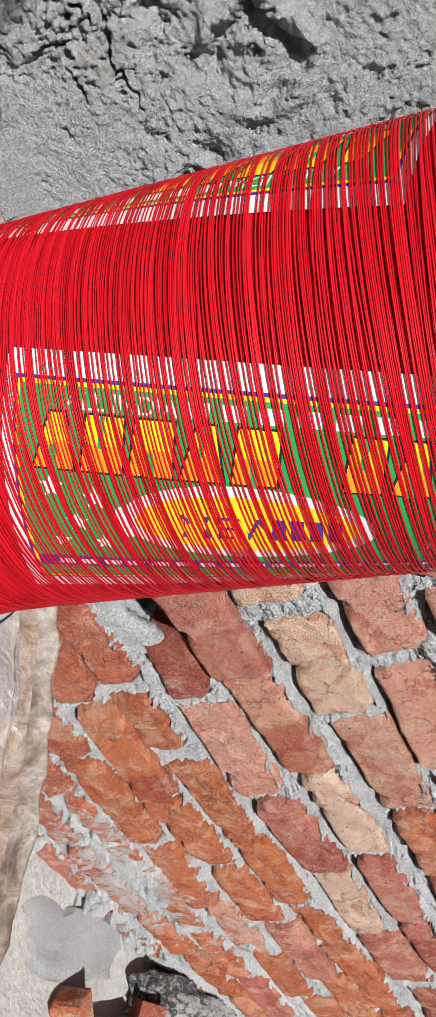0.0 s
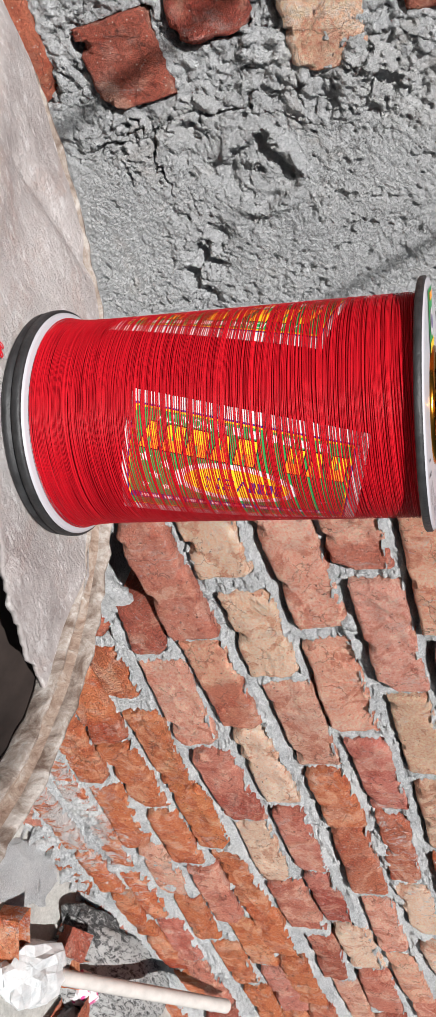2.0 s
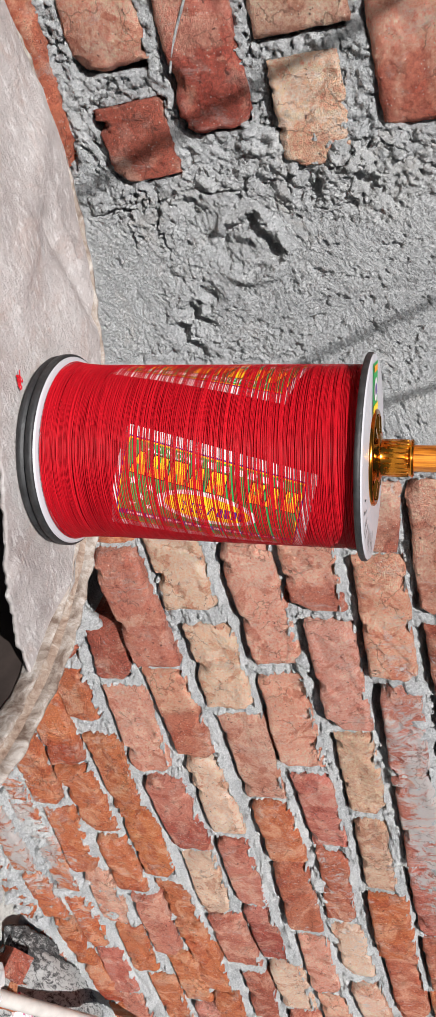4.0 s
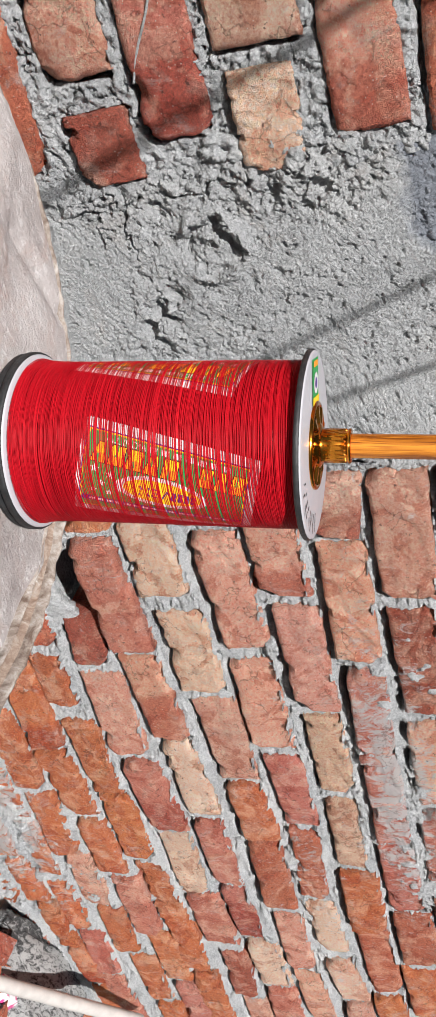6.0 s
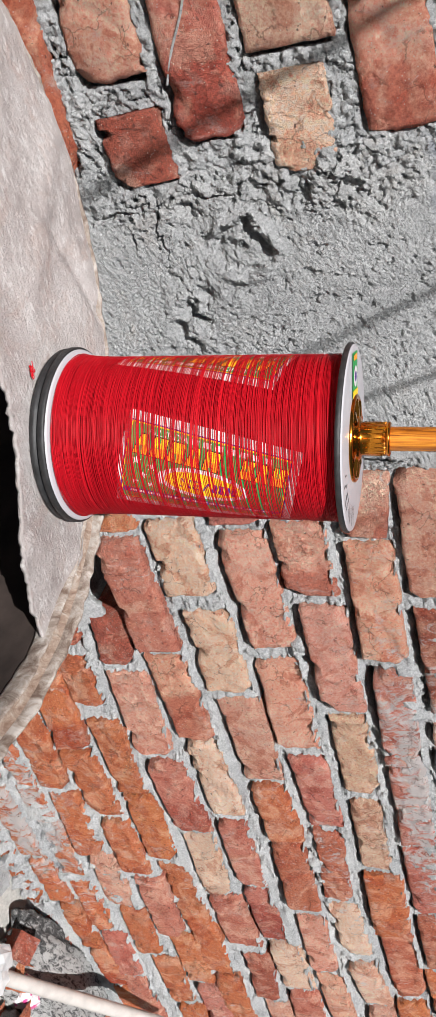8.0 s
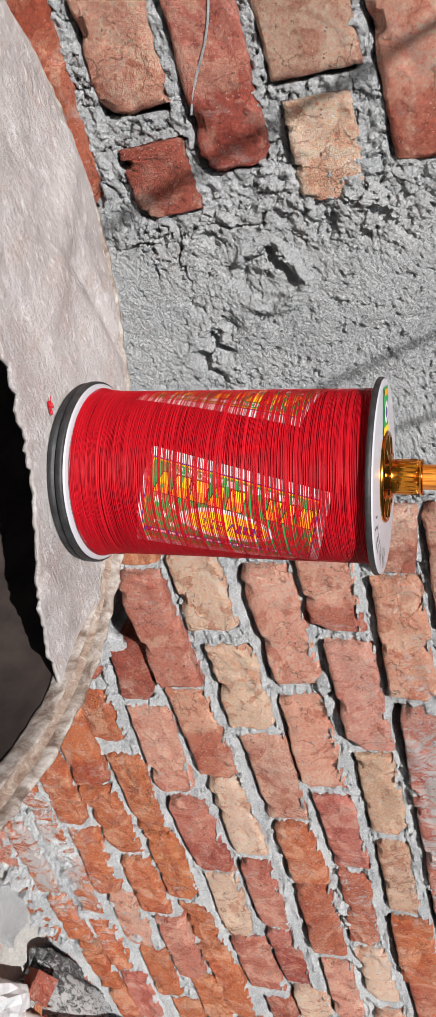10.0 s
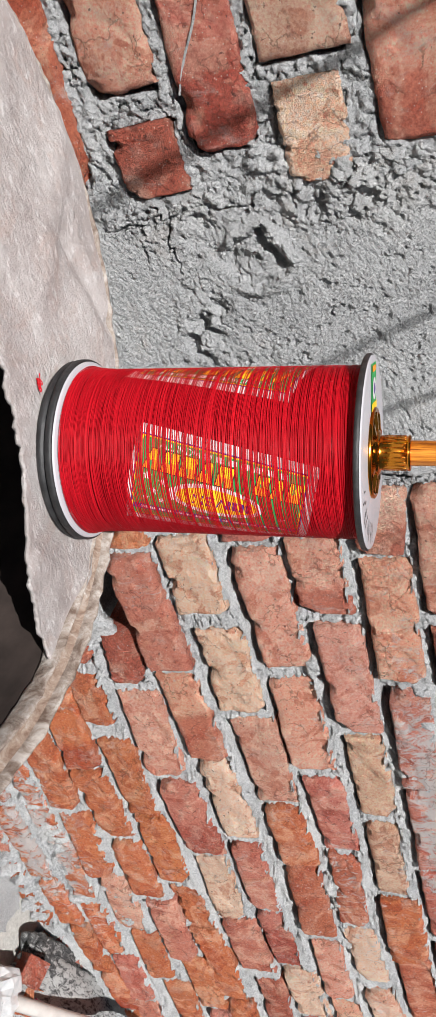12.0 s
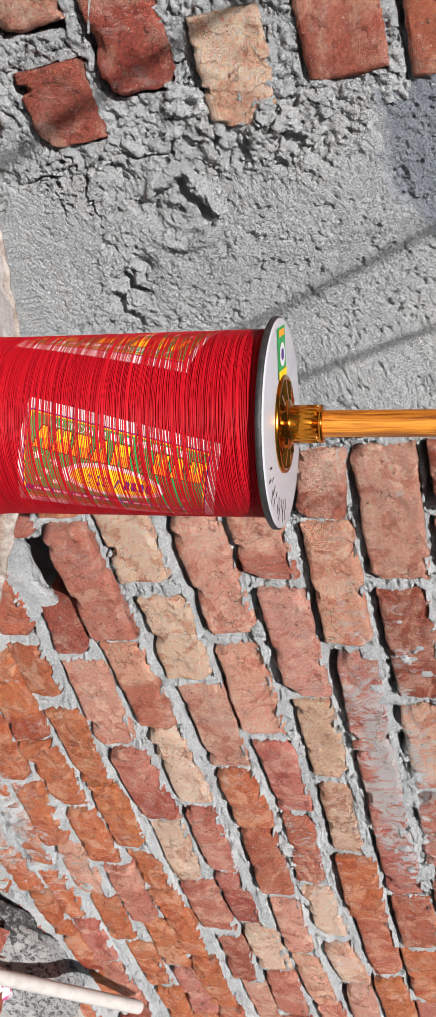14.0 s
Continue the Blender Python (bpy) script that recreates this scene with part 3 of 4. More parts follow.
def mortar_depth(x, z):
    up, down, side, inside = brick_edges(x, z)
    n1, n2, n3 = field(x, z, 14, 3, 0.5, 1), field(x, z, 60, 4, 0.6, 2), field(x, z, 230, 2, 0.6, 3)
    wave = field(x, z, 22, 4, 0.6, 4)
    d = 0.0060 + 0.0030 * n1 + 0.0042 * n2 + 0.0028 * n3
    # struck back towards the brick above and past a brick's end
    d += 0.0190 * np.exp(-(np.maximum(0, up) / 0.011) ** 2) + 0.0120 * np.exp(-(np.maximum(0, side) / 0.009) ** 2)
    # crumbs and torn furrows
    d += 0.0060 * np.maximum(0, 1 - np.abs(field(x, z, 42, 3, 0.5, 5)) / 0.13)
    # squeezed out over the brick below
    d -= 0.0065 * np.exp(-(np.maximum(0, down) / 0.006) ** 2) * step(wave, -0.1, 0.15) * (down < 0.5)
    # open under the brick above, and past a brick's end
    open_up = 0.0098 + 0.0040 * wave
    d += 0.040 * step(open_up - up, 0.0, 0.0006)
    d += 0.030 * step(0.0045 + 0.0042 * field(x, z, 30, 3, 0.6, 6) - side, 0.0, 0.0007)
    # ragged overlap on the brick's upper edge, hollow behind the rest of the brick
    lap = 0.0002 + 0.0036 * field(x, z, 48, 4, 0.6, 7)
    keep = (inside < 0.0) | ((down < 0) & (-down < lap) & (up > 0.02))
    d = np.where(keep, d, np.maximum(d, 0.034))
    d = np.where((down < 0) & (-down < lap) & (up > 0.02), -0.0045 + 0.0025 * n2 + 0.0020 * n3, d)
    beside = x < -0.5
    flush = 0.0050 + 0.0020 * n1 + 0.0030 * n2 + 0.0024 * n3 + 0.009 * np.maximum(0, 1 - np.abs(field(x, z, 34, 4, 0.5, 8)) / 0.09)
    flush += 0.030 * step(0.0050 + 0.0046 * wave - np.minimum(up, side), 0.0, 0.0007)
    d = np.where(beside & keep, flush, d)
    tear = field(x * 0.8, z * 0.45, 70, 5, 0.62, 9)
    for cx, cz, rx, rz in SMEARS:
        q = ((x - cx) / rx) ** 2 + ((z - cz) / rz) ** 2
        s = 0.22 - 0.50 * q + 0.55 * tear
        d = np.where((q < 4) & (s > 0), np.minimum(d, 0.004 - 0.012 * np.minimum(1.0, s * 1.6) + 0.0018 * n2 + 0.0010 * n3), d)
    d = np.where((x > HOLE[0]) & (x < HOLE[1]) & (z > HOLE[2]) & (z < HOLE[3]), 0.185, d)
    foot = (z < 0.05) & (x > 0.2)
    return np.where(foot, d - 0.9 * (0.05 - z) * (0.6 + 0.3 * n1), d)


def spot_at(x, z, cx, cz, r):
    return np.exp(-((x - cx) ** 2 + (z - cz) ** 2) / (r * r))


def column_depth(x, z):
    wide, mid, small, grit = field(x, z, 7, 3, 0.5, 11), field(x, z, 30, 4, 0.6, 12), field(x, z, 110, 3, 0.6, 13), field(x, z, 330, 2, 0.7, 14)
    rough = np.clip((-0.525 - x + 0.035 * field(x, z, 9, 3, 0.5, 15)) * 13, 0, 1) * np.where(z < 1.0, 1.0, 0.75)
    for cx, cz, r, k in ((-0.515, 0.86, 0.045, 0.9), (-0.445, 0.775, 0.045, 0.9), (-0.53, 0.80, 0.05, 0.7), (-0.565, 0.985, 0.035, 1.0), (-0.40, 0.77, 0.04, 0.6)):
        rough = np.maximum(rough, k * spot_at(x, z, cx, cz, r))
    patch = np.clip((field(x, z, 6, 2, 0.5, 16) - 0.0) * 2.5, 0.25, 1)
    d = -0.003 - 0.0030 * wide - 0.0042 * mid * rough - (0.0005 + 0.0013 * patch + 0.0014 * rough) * small - 0.0010 * grit
    # sand pits
    d += 0.0042 * step(field(x, z * 0.75, 120, 3, 0.6, 17), 0.95 - 0.30 * patch, 0.06)
    d += 0.0055 * rough * step(field(x, z, 24, 4, 0.6, 18), 0.25, 0.04)
    crease = np.abs(field(x, z, 30, 4, 0.6, 19))
    d += 0.010 * rough * np.maximum(0, 1 - crease / 0.10) * np.clip(0.45 + 0.9 * field(x, z, 12, 2, 0.5, 20), 0, 1)
    # crumbly honeycomb left by the trowel under the upper bricks
    comb = spot_at(x, (z - 0.985) * 0.55, -0.568, 0.0, 0.034)
    d += 0.011 * comb * step(field(x, z, 85, 3, 0.6, 21), 0.25, 0.08) - 0.006 * comb
    ring = np.hypot(x + 0.512, (z - 0.858) * 0.9)
    ring = ring + 0.0035 * mid + 0.0022 * small
    d += 0.014 * np.exp(-((ring - 0.024) / 0.0055) ** 2) * np.clip(0.85 + 0.7 * field(x, z, 38, 2, 0.5, 22), 0, 1.2) - 0.009 * np.exp(-((ring - 0.036) / 0.006) ** 2) * np.clip(0.8 + 0.9 * field(x, z, 30, 2, 0.5, 28), 0, 1.2)
    # a thicker coat that ends in a torn edge
    torn = z - 1.078 - 0.7 * np.maximum(0, x + 0.5) + 0.012 * field(x, z, 26, 4, 0.6, 29)
    d += 0.0045 * step(torn, 0.0, 0.0012) * (x > -0.60)
    d += 0.008 * spot_at(x, z, -0.517, 0.846, 0.008)
    for cx, cz, r, k in ((-0.444, 0.775, 0.009, 0.026), (-0.424, 0.757, 0.009, 0.022), (-0.462, 0.80, 0.010, 0.012), (-0.405, 0.765, 0.007, 0.014), (-0.434, 0.787, 0.006, 0.016)):
        d += k * spot_at(x + 0.004 * mid, z + 0.004 * small, cx, cz, r)
    # cracks
    bend, fade = field(x, z, 20, 5, 0.62, 23), np.clip(0.25 + 1.3 * field(x, z, 16, 2, 0.5, 27), 0, 1.3)
    d += 0.018 * np.exp(-((x + 0.578 + 0.012 * bend) / 0.0018) ** 2) * (z < 0.90) * np.clip(0.3 + 1.2 * field(x, z, 25, 2, 0.5, 24), 0, 1.4)
    d += 0.011 * np.exp(-((z - 0.772 - 0.10 * (x + 0.5) + 0.012 * bend) / 0.0015) ** 2) * (x < -0.43) * fade
    d += 0.009 * np.exp(-((z - 0.728 + 0.014 * bend) / 0.0014) ** 2) * (x < -0.40) * fade
    d += 0.008 * np.exp(-((z - 0.815 + 0.016 * bend) / 0.0014) ** 2) * (x < -0.50) * fade
    d += 0.008 * np.exp(-((x + 0.545 + 0.3 * (z - 1.05) + 0.016 * bend) / 0.0014) ** 2) * (z > 1.01) * (z < 1.10) * fade
    # trowel ridge
    d += 0.0035 * step(x + 0.437 + 0.10 * (z - 0.9), 0.0, 0.003) * (z > 0.80)
    # ragged edges towards the bricks
    d += 0.016 * np.clip((COL_L + 0.006 + 0.014 * field(z, x, 16, 5, 0.6, 25) - x) / 0.016, 0, 1)
    d += 0.018 * np.clip((x - COL_R + 0.01 + 0.012 * field(z, x * 0.2, 18, 3, 0.6, 26)) / 0.012, 0, 1)
    return d


def build_wall():
    wall = new("wall_north", wall_sheet("wall_north", spaced(COL_R - 0.01, WALL_R, -0.3, 0.85, 0.0021, 0.0042), spaced(-0.02, WALL_TOP, 0.0, 1.10, 0.0018, 0.02), mortar_depth, MAT["mortar"]))
    tagged(wall, "unplastered red brick wall with rough grey cement joints", "wall", kind="structure")
    left = new("wall_west", wall_sheet("wall_west", spaced(WALL_L, COL_L + 0.03, -0.85, 0.0, 0.0018, 0.015), spaced(-0.02, WALL_TOP, 0.6, 1.2, 0.0018, 0.02), mortar_depth, MAT["mortar"]))
    tagged(left, "unplastered red brick wall beside the cement column", "wall", kind="structure")
    bm = bmesh.new()
    bmesh.ops.create_cube(bm, size=1, matrix=Matrix.Translation(((WALL_L + WALL_R) / 2, 0.26, WALL_TOP / 2)) @ Matrix.Diagonal((WALL_R - WALL_L, 0.12, WALL_TOP, 1)))
    me = bpy.data.meshes.new("wall_core")
    bm.to_mesh(me)
    bm.free()
    me.materials.append(MAT["mortar"])
    tagged(new("wall_core", me), "solid cement and brick inside of the wall", "wall", kind="structure")
    # the lip of mortar before the hole of a missing brick
    verts, faces, n = [], [], 40
    for i in range(n + 1):
        x = -0.100 + 0.165 * i / n
        top = 0.468 + 0.30 * max(0.0, x + 0.005) + 0.35 * max(0.0, -0.030 - x) + 0.006 * fbm(x * 60, 0.3, 0.7, 5, 0.5)
        front = 0.002 + 0.006 * fbm(x * 40, 2.3, 0.1, 5, 0.5)
        verts += [(x, front + 0.004, 0.425), (x, front, top - 0.016), (x, front + 0.003, top - 0.004), (x, front + 0.010, top), (x, front + 0.022, top - 0.005), (x, front + 0.026, 0.425)]
    for i in range(n):
        faces += [(6 * i + k, 6 * i + 6 + k, 6 * i + 7 + k, 6 * i + 1 + k) for k in range(5)]
    part("mortar_lip", mesh_of("mortar_lip", verts, faces, MAT["mortar"], True), wall)
    # a dried run of cement water over one brick
    run = tube("cement_drip", [(-0.840, -0.0048, 0.872), (-0.800, -0.0050, 0.868), (-0.766, -0.0052, 0.857), (-0.743, -0.0052, 0.843), (-0.722, -0.0052, 0.829), (-0.696, -0.0050, 0.819)], 0.0013, "mortar")
    part("cement_drip", run, left, "pale dried drip")
    column = new("column", wall_sheet("column", spaced(COL_L - 0.03, COL_R + 0.015, -1, -0.35, 0.0012, 0.004), spaced(-0.02, WALL_TOP, 0.66, 1.14, 0.0012, 0.02), column_depth, MAT["render"]))
    tagged(column, "grey cement column face, rough, cracked and pitted", "column", kind="structure")
    rnd = random.Random(5)
    for tone, x0, x1, z0, z1, slope, dark in BRICKS:
        me = rnd.choice(BRICK_VARIANTS)
        out = PROUD.get((tone, x0), max(-0.011, min(0.003, rnd.gauss(-0.0040, 0.0035))))
        calm = 0.2 if (tone, x0) in PROUD else 1.0
        tip = -math.degrees(math.atan(slope * 0.001 / (x1 - x0)))
        m = pose((x0 + x1) / 2, 0.049 + out, (z0 + z1) / 2, rnd.gauss(0, 2.0) * calm, tip, rnd.gauss(0, 1.2) * calm)
        m = m @ Matrix.Diagonal((x1 - x0 + 0.003, 0.10, z1 - z0 + 0.005, 1))
        ob = part("brick", me, wall if (x0 + x1) / 2 > -0.4 else left, m=m)
        jit = rnd.uniform(0.90, 1.10)
        ob.color = (*(c * jit * rnd.uniform(0.96, 1.04) for c in TONES[tone]), dark)


# ---- the drum ----
DRUM, DRUM_R, DRUM_TOP = Vector((-0.696, -0.582, 0.0)), 0.292, 0.823


def lid_edge(x):
    """The torn near edge of what is left of the lid."""
    y = float(np.interp(x, (-1.0, -0.625, -0.597, -0.537, -0.497, -0.443, -0.41), (-0.44, -0.497, -0.503, -0.528, -0.551, -0.556, -0.556)))
    return y + 0.0030 * fbm(x * 90, 0.2, 0.7, 5, 0.3)


def lid_height(x, y):
    z = 0.8245 - 0.1151 * (x + 0.5315)
    z = min(z, 0.8285 - 0.01 * (x + 0.60)) if x < -0.55 else z
    away = math.hypot(x + 0.5315, y + 0.445)
    dent = min(1.0, max(0.0, (away - 0.07) / 0.05))
    z += dent * (0.0040 * fbm(x * 9, y * 9, 3.0) + 0.0010 * fbm(x * 45, y * 45, 1.0))
    for ax, ay, bx, by, height, wide in ((-0.50, -0.535, -0.435, -0.47, 0.006, 0.010), (-0.435, -0.47, -0.425, -0.42, -0.005, 0.008), (-0.66, -0.36, -0.585, -0.335, -0.006, 0.010), (-0.72, -0.33, -0.64, -0.43, 0.003, 0.014)):
        px, py, lx, ly = x - ax, y - ay, bx - ax, by - ay
        k = max(0.0, min(1.0, (px * lx + py * ly) / (lx * lx + ly * ly)))
        z += dent * height * math.exp(-(math.hypot(px - k * lx, py - k * ly) / wide) ** 2)
    fold = (x + 0.425) * 0.75 + (y + 0.50) * 0.66
    z += dent * 0.004 * math.exp(-(fold / 0.012) ** 2) * (x > -0.47)
    return z


def build_drum():
    drum = new("steel_drum")
    drum.location = DRUM
    tagged(drum, "old steel drum caked with cement, its lid torn open", "drum")
    r = DRUM_R
    prof = [(r - 0.012, 0.0), (r - 0.004, 0.004), (r - 0.006, 0.02), (r - 0.012, 0.03)]
    for zc in (0.27, 0.54):
        prof += [(r - 0.012, zc - 0.02), (r - 0.003, zc - 0.006), (r - 0.003, zc + 0.006), (r - 0.012, zc + 0.02)]
    prof += [(r - 0.012, DRUM_TOP - 0.03), (r - 0.014, DRUM_TOP - 0.03), (r - 0.014, 0.01)]
    part("body", lathe("body", prof, MAT["rim"], 96), drum)
    part("inside", lathe("inside", [(r - 0.0215, DRUM_TOP - 0.008), (r - 0.0200, DRUM_TOP - 0.03), (r - 0.0155, DRUM_TOP - 0.05), (r - 0.0155, 0.02), (0.0, 0.02)], MAT["inside"], 96), drum, "black inside of the drum")
    def lip(name, radius, top, thick, tall, seed, label):
        ring = [(radius + thick * math.cos(2 * math.pi * i / 14), top - tall + tall * math.sin(2 * math.pi * i / 14)) for i in range(14)]
        me = lathe(name, ring, MAT["rim"], 260, True, True)
        for v in me.vertices:
            k = 0.0016 * fbm(v.co.x * 40 + seed, v.co.y * 40, v.co.z * 40, 6, 0.5)
            v.co.z += k * 1.3
            v.co.x *= 1 + k * 1.2
            v.co.y *= 1 + k * 1.2
        part(name, me, drum, label)
    lip("rim", r - 0.0035, DRUM_TOP, 0.0034, 0.012, 0.0, "cement-caked rolled rim")
    lip("inner_lip", r - 0.0215, DRUM_TOP - 0.004, 0.0018, 0.008, 9.0, "ragged inner lip left by the cut lid")
    part("groove", lathe("groove", [(r - 0.005, DRUM_TOP - 0.006), (r - 0.010, DRUM_TOP - 0.012), (r - 0.016, DRUM_TOP - 0.012), (r - 0.021, DRUM_TOP - 0.006)], MAT["rust"], 160), drum, "rusty groove of the rim")
    nx, ny = 150, 90
    top, verts, faces = {}, [], []
    for i in range(nx + 1):
        x = DRUM.x - r + 0.02 + (2 * r - 0.04) * i / nx
        far = DRUM.y + math.sqrt(max(0.0, (r - 0.018) ** 2 - (x - DRUM.x) ** 2))
        near = max(lid_edge(x), DRUM.y - math.sqrt(max(0.0, (r - 0.018) ** 2 - (x - DRUM.x) ** 2)))
        near = min(near, far - 0.001)
        for j in range(ny + 1):
            y = near + (far - near) * j / ny
            z = lid_height(x, y)
            top[i, j] = len(verts)
            verts.append((x - DRUM.x, y - DRUM.y, z))
    n0 = len(verts)
    verts += [(x, y, z - 0.003) for x, y, z in verts]
    for i in range(nx):
        for j in range(ny):
            a, b, c, d = top[i, j], top[i + 1, j], top[i + 1, j + 1], top[i, j + 1]
            faces += [(a, b, c, d), (a + n0, d + n0, c + n0, b + n0)]
        a, b = top[i, 0], top[i + 1, 0]
        faces.append((a, a + n0, b + n0, b))
    part("lid", mesh_of("lid", verts, faces, MAT["lid"], True), drum, "dust-whitened torn lid")


build_drum()

# ---- the spool of kite thread ----
SPOOL_BASE, SPOOL_LEAN = Vector((-0.5315, -0.4449, 0.8250)), Vector((0.1143, 0.0033, 0.9934)).normalized()
BODY_R, FLANGE_R, BODY_H = 0.0580, 0.0655, 0.2158


LABEL_W, LABEL_H, LABEL_TURN = 0.122, 0.072, radians(13.8)


def wrap(u, v, r, angle0, z0, turn):
    """A point of the paper label laid round the winding."""
    a = angle0 + (u * math.sin(turn) + v * math.cos(turn)) / BODY_R
    return (r * math.cos(a), r * math.sin(a), z0 + u * math.cos(turn) - v * math.sin(turn))


def sheet_quad(corners, nu, nv):
    """Rows of points over a four-cornered patch: near left, near right, far right, far left."""
    (a, b, c, d), pts, faces = corners, [], []
    for j in range(nv + 1):
        for i in range(nu + 1):
            s, t = i / nu, j / nv
            pts.append(tuple((a[k] * (1 - s) + b[k] * s) * (1 - t) + (d[k] * (1 - s) + c[k] * s) * t for k in (0, 1)))
    for j in range(nv):
        for i in range(nu):
            faces.append((j * (nu + 1) + i, j * (nu + 1) + i + 1, (j + 1) * (nu + 1) + i + 1, (j + 1) * (nu + 1) + i))
    return pts, faces


def box_patch(u0, v0, u1, v1, slant=0.0):
    nu, nv = max(1, int(abs(u1 - u0) / 0.003)), max(1, int(abs(v1 - v0) / 0.002))
    return sheet_quad(((u0 + slant, v0), (u1 + slant, v0), (u1, v1), (u0, v1)), nu, nv)


def oval_patch(cu, cv, ru, rv, seg=36, rings=4):
    pts, faces = [(cu, cv)], []
    for k in range(1, rings + 1):
        for i in range(seg):
            a = 2 * math.pi * i / seg
            pts.append((cu + ru * k / rings * math.cos(a), cv + rv * k / rings * math.sin(a)))
    for i in range(seg):
        j = (i + 1) % seg
        faces.append((0, 1 + i, 1 + j))
        for k in range(rings - 1):
            faces.append((1 + k * seg + i, 1 + (k + 1) * seg + i, 1 + (k + 1) * seg + j, 1 + k * seg + j))
    return pts, faces


def star_patch(cu, cv, r):
    pts = [(cu, cv)] + [(cu + (r if i % 2 == 0 else r * 0.42) * math.sin(i * math.pi / 5), cv - (r if i % 2 == 0 else r * 0.42) * math.cos(i * math.pi / 5)) for i in range(10)]
    return pts, [(0, 1 + i, 1 + (i + 1) % 10) for i in range(10)]


def letters_patch(text, u, v, size, shear=0.0):
    """Lettering in the built-in font as flat points, its baseline at v."""
    cu = bpy.data.curves.new("letters", "FONT")
    cu.body, cu.size, cu.shear = text, size, shear
    ob = new("letters", cu)
    me = bpy.data.meshes.new_from_object(ob.evaluated_get(bpy.context.evaluated_depsgraph_get()))
    pts = [(u + p.co.x, v - p.co.y) for p in me.vertices]
    faces = [tuple(f.vertices) for f in me.polygons]
    bpy.data.objects.remove(ob)
    bpy.data.curves.remove(cu)
    bpy.data.meshes.remove(me)
    return pts, faces


def joined(*patches):
    pts, faces = [], []
    for p, f in patches:
        faces += [tuple(i + len(pts) for i in q) for q in f]
        pts += p
    return pts, faces


def paper_label(spool, angle0, z0, turn):
    r0, step = BODY_R - 0.00068, 0.00005

    def layer(name, patch, mat, level, parent, label=""):
        pts, faces = patch
        return part(name, mesh_of(name, [wrap(u, v, r0 + step * level, angle0, z0, turn) for u, v in pts], faces, MAT[mat], True), parent, label)

    w, h = LABEL_W, LABEL_H
    paper = layer("label", box_patch(0, 0, w, h), "white", 0, spool, "printed paper label under the thread")
    layer("border_line", box_patch(0.0030, 0.0062, w - 0.0055, h - 0.0050), "purple", 1, paper)
    layer("border_band", box_patch(0.0038, 0.0072, w - 0.0065, h - 0.0058), "yellow", 2, paper)
    layer("green_field", box_patch(0.0046, 0.0082, w - 0.0075, h - 0.0066), "green", 3, paper)
    layer("foot_band", box_patch(0.0046, 0.0562, w - 0.0075, 0.0605), "purple", 4, paper)
    name_u = [0.0085 + 0.0124 * i for i in range(5)] + [0.0835 + 0.0105 * i for i in range(3)]
    bars = [(u, 0.0104 if i < 5 else 0.0082) for i, u in enumerate(name_u)]
    for i, (u, b) in enumerate(bars):
        pinch = b * (0.30 if i % 3 == 0 else 0.04)
        def block(grow, v0, v1, lean=0.0015):
            def side(v):
                k = 1 - (v - 0.0147) / 0.0138
                return u + lean * k + pinch * k - grow, u + b + lean * k - pinch * k + grow
            (l0, r0_), (l1, r1) = side(v0), side(v1)
            return sheet_quad(((l0, v0), (r0_, v0), (r1, v1), (l1, v1)), 3, 7)
        layer("bar_outline", block(0.0006, 0.0141, 0.0291), "dark", 4, paper)
        layer("bar", block(0.0, 0.0147, 0.0285), "yellow", 5, paper)
        layer("bar_foot", block(0.0, 0.0218, 0.0285), "orange", 6, paper)
        mid = u + b * 0.5
        layer("bar_slit", box_patch(mid - 0.0008, 0.0225, mid + 0.0009, 0.0291) if i % 2 == 0 else box_patch(mid - 0.0006, 0.0147, mid + 0.0007, 0.0225, 0.0008), "green", 7, paper)
    layer("lettering", joined(letters_patch("ALL INDIA", 0.0170, 0.0136, 0.0062), *(box_patch(0.0475 + 0.0085 * i, 0.0096, 0.0530 + 0.0085 * i, 0.0134) for i in range(7))), "white", 4, paper)
    for u, v, r in ((0.0125, 0.0335, 0.0036), (0.0235, 0.0360, 0.0034), (0.0180, 0.0435, 0.0032), (0.0130, 0.0500, 0.0028), (0.0240, 0.0500, 0.0026), (0.104, 0.047, 0.003)):
        layer("star", star_patch(u, v, r), "white", 4, paper)
    layer("crescent", oval_patch(0.0310, 0.0425, 0.0036, 0.0050), "white", 4, paper)
    layer("oval", oval_patch(0.0605, 0.0415, 0.0310, 0.0122), "white", 4, paper)
    layer("oval_field", oval_patch(0.0605, 0.0415, 0.0270, 0.0092), "yellow", 5, paper)
    layer("oval_lettering", joined(letters_patch("NEW", 0.0440, 0.0462, 0.0110), *(box_patch(0.0670 + 0.0044 * i, 0.0385, 0.0702 + 0.0044 * i, 0.0460) for i in range(4))), "purple", 6, paper)
    layer("small_print", joined(*(box_patch(0.0100 + 0.0062 * i, 0.0574, 0.0145 + 0.0062 * i, 0.0594) for i in range(16))), "white", 5, paper)


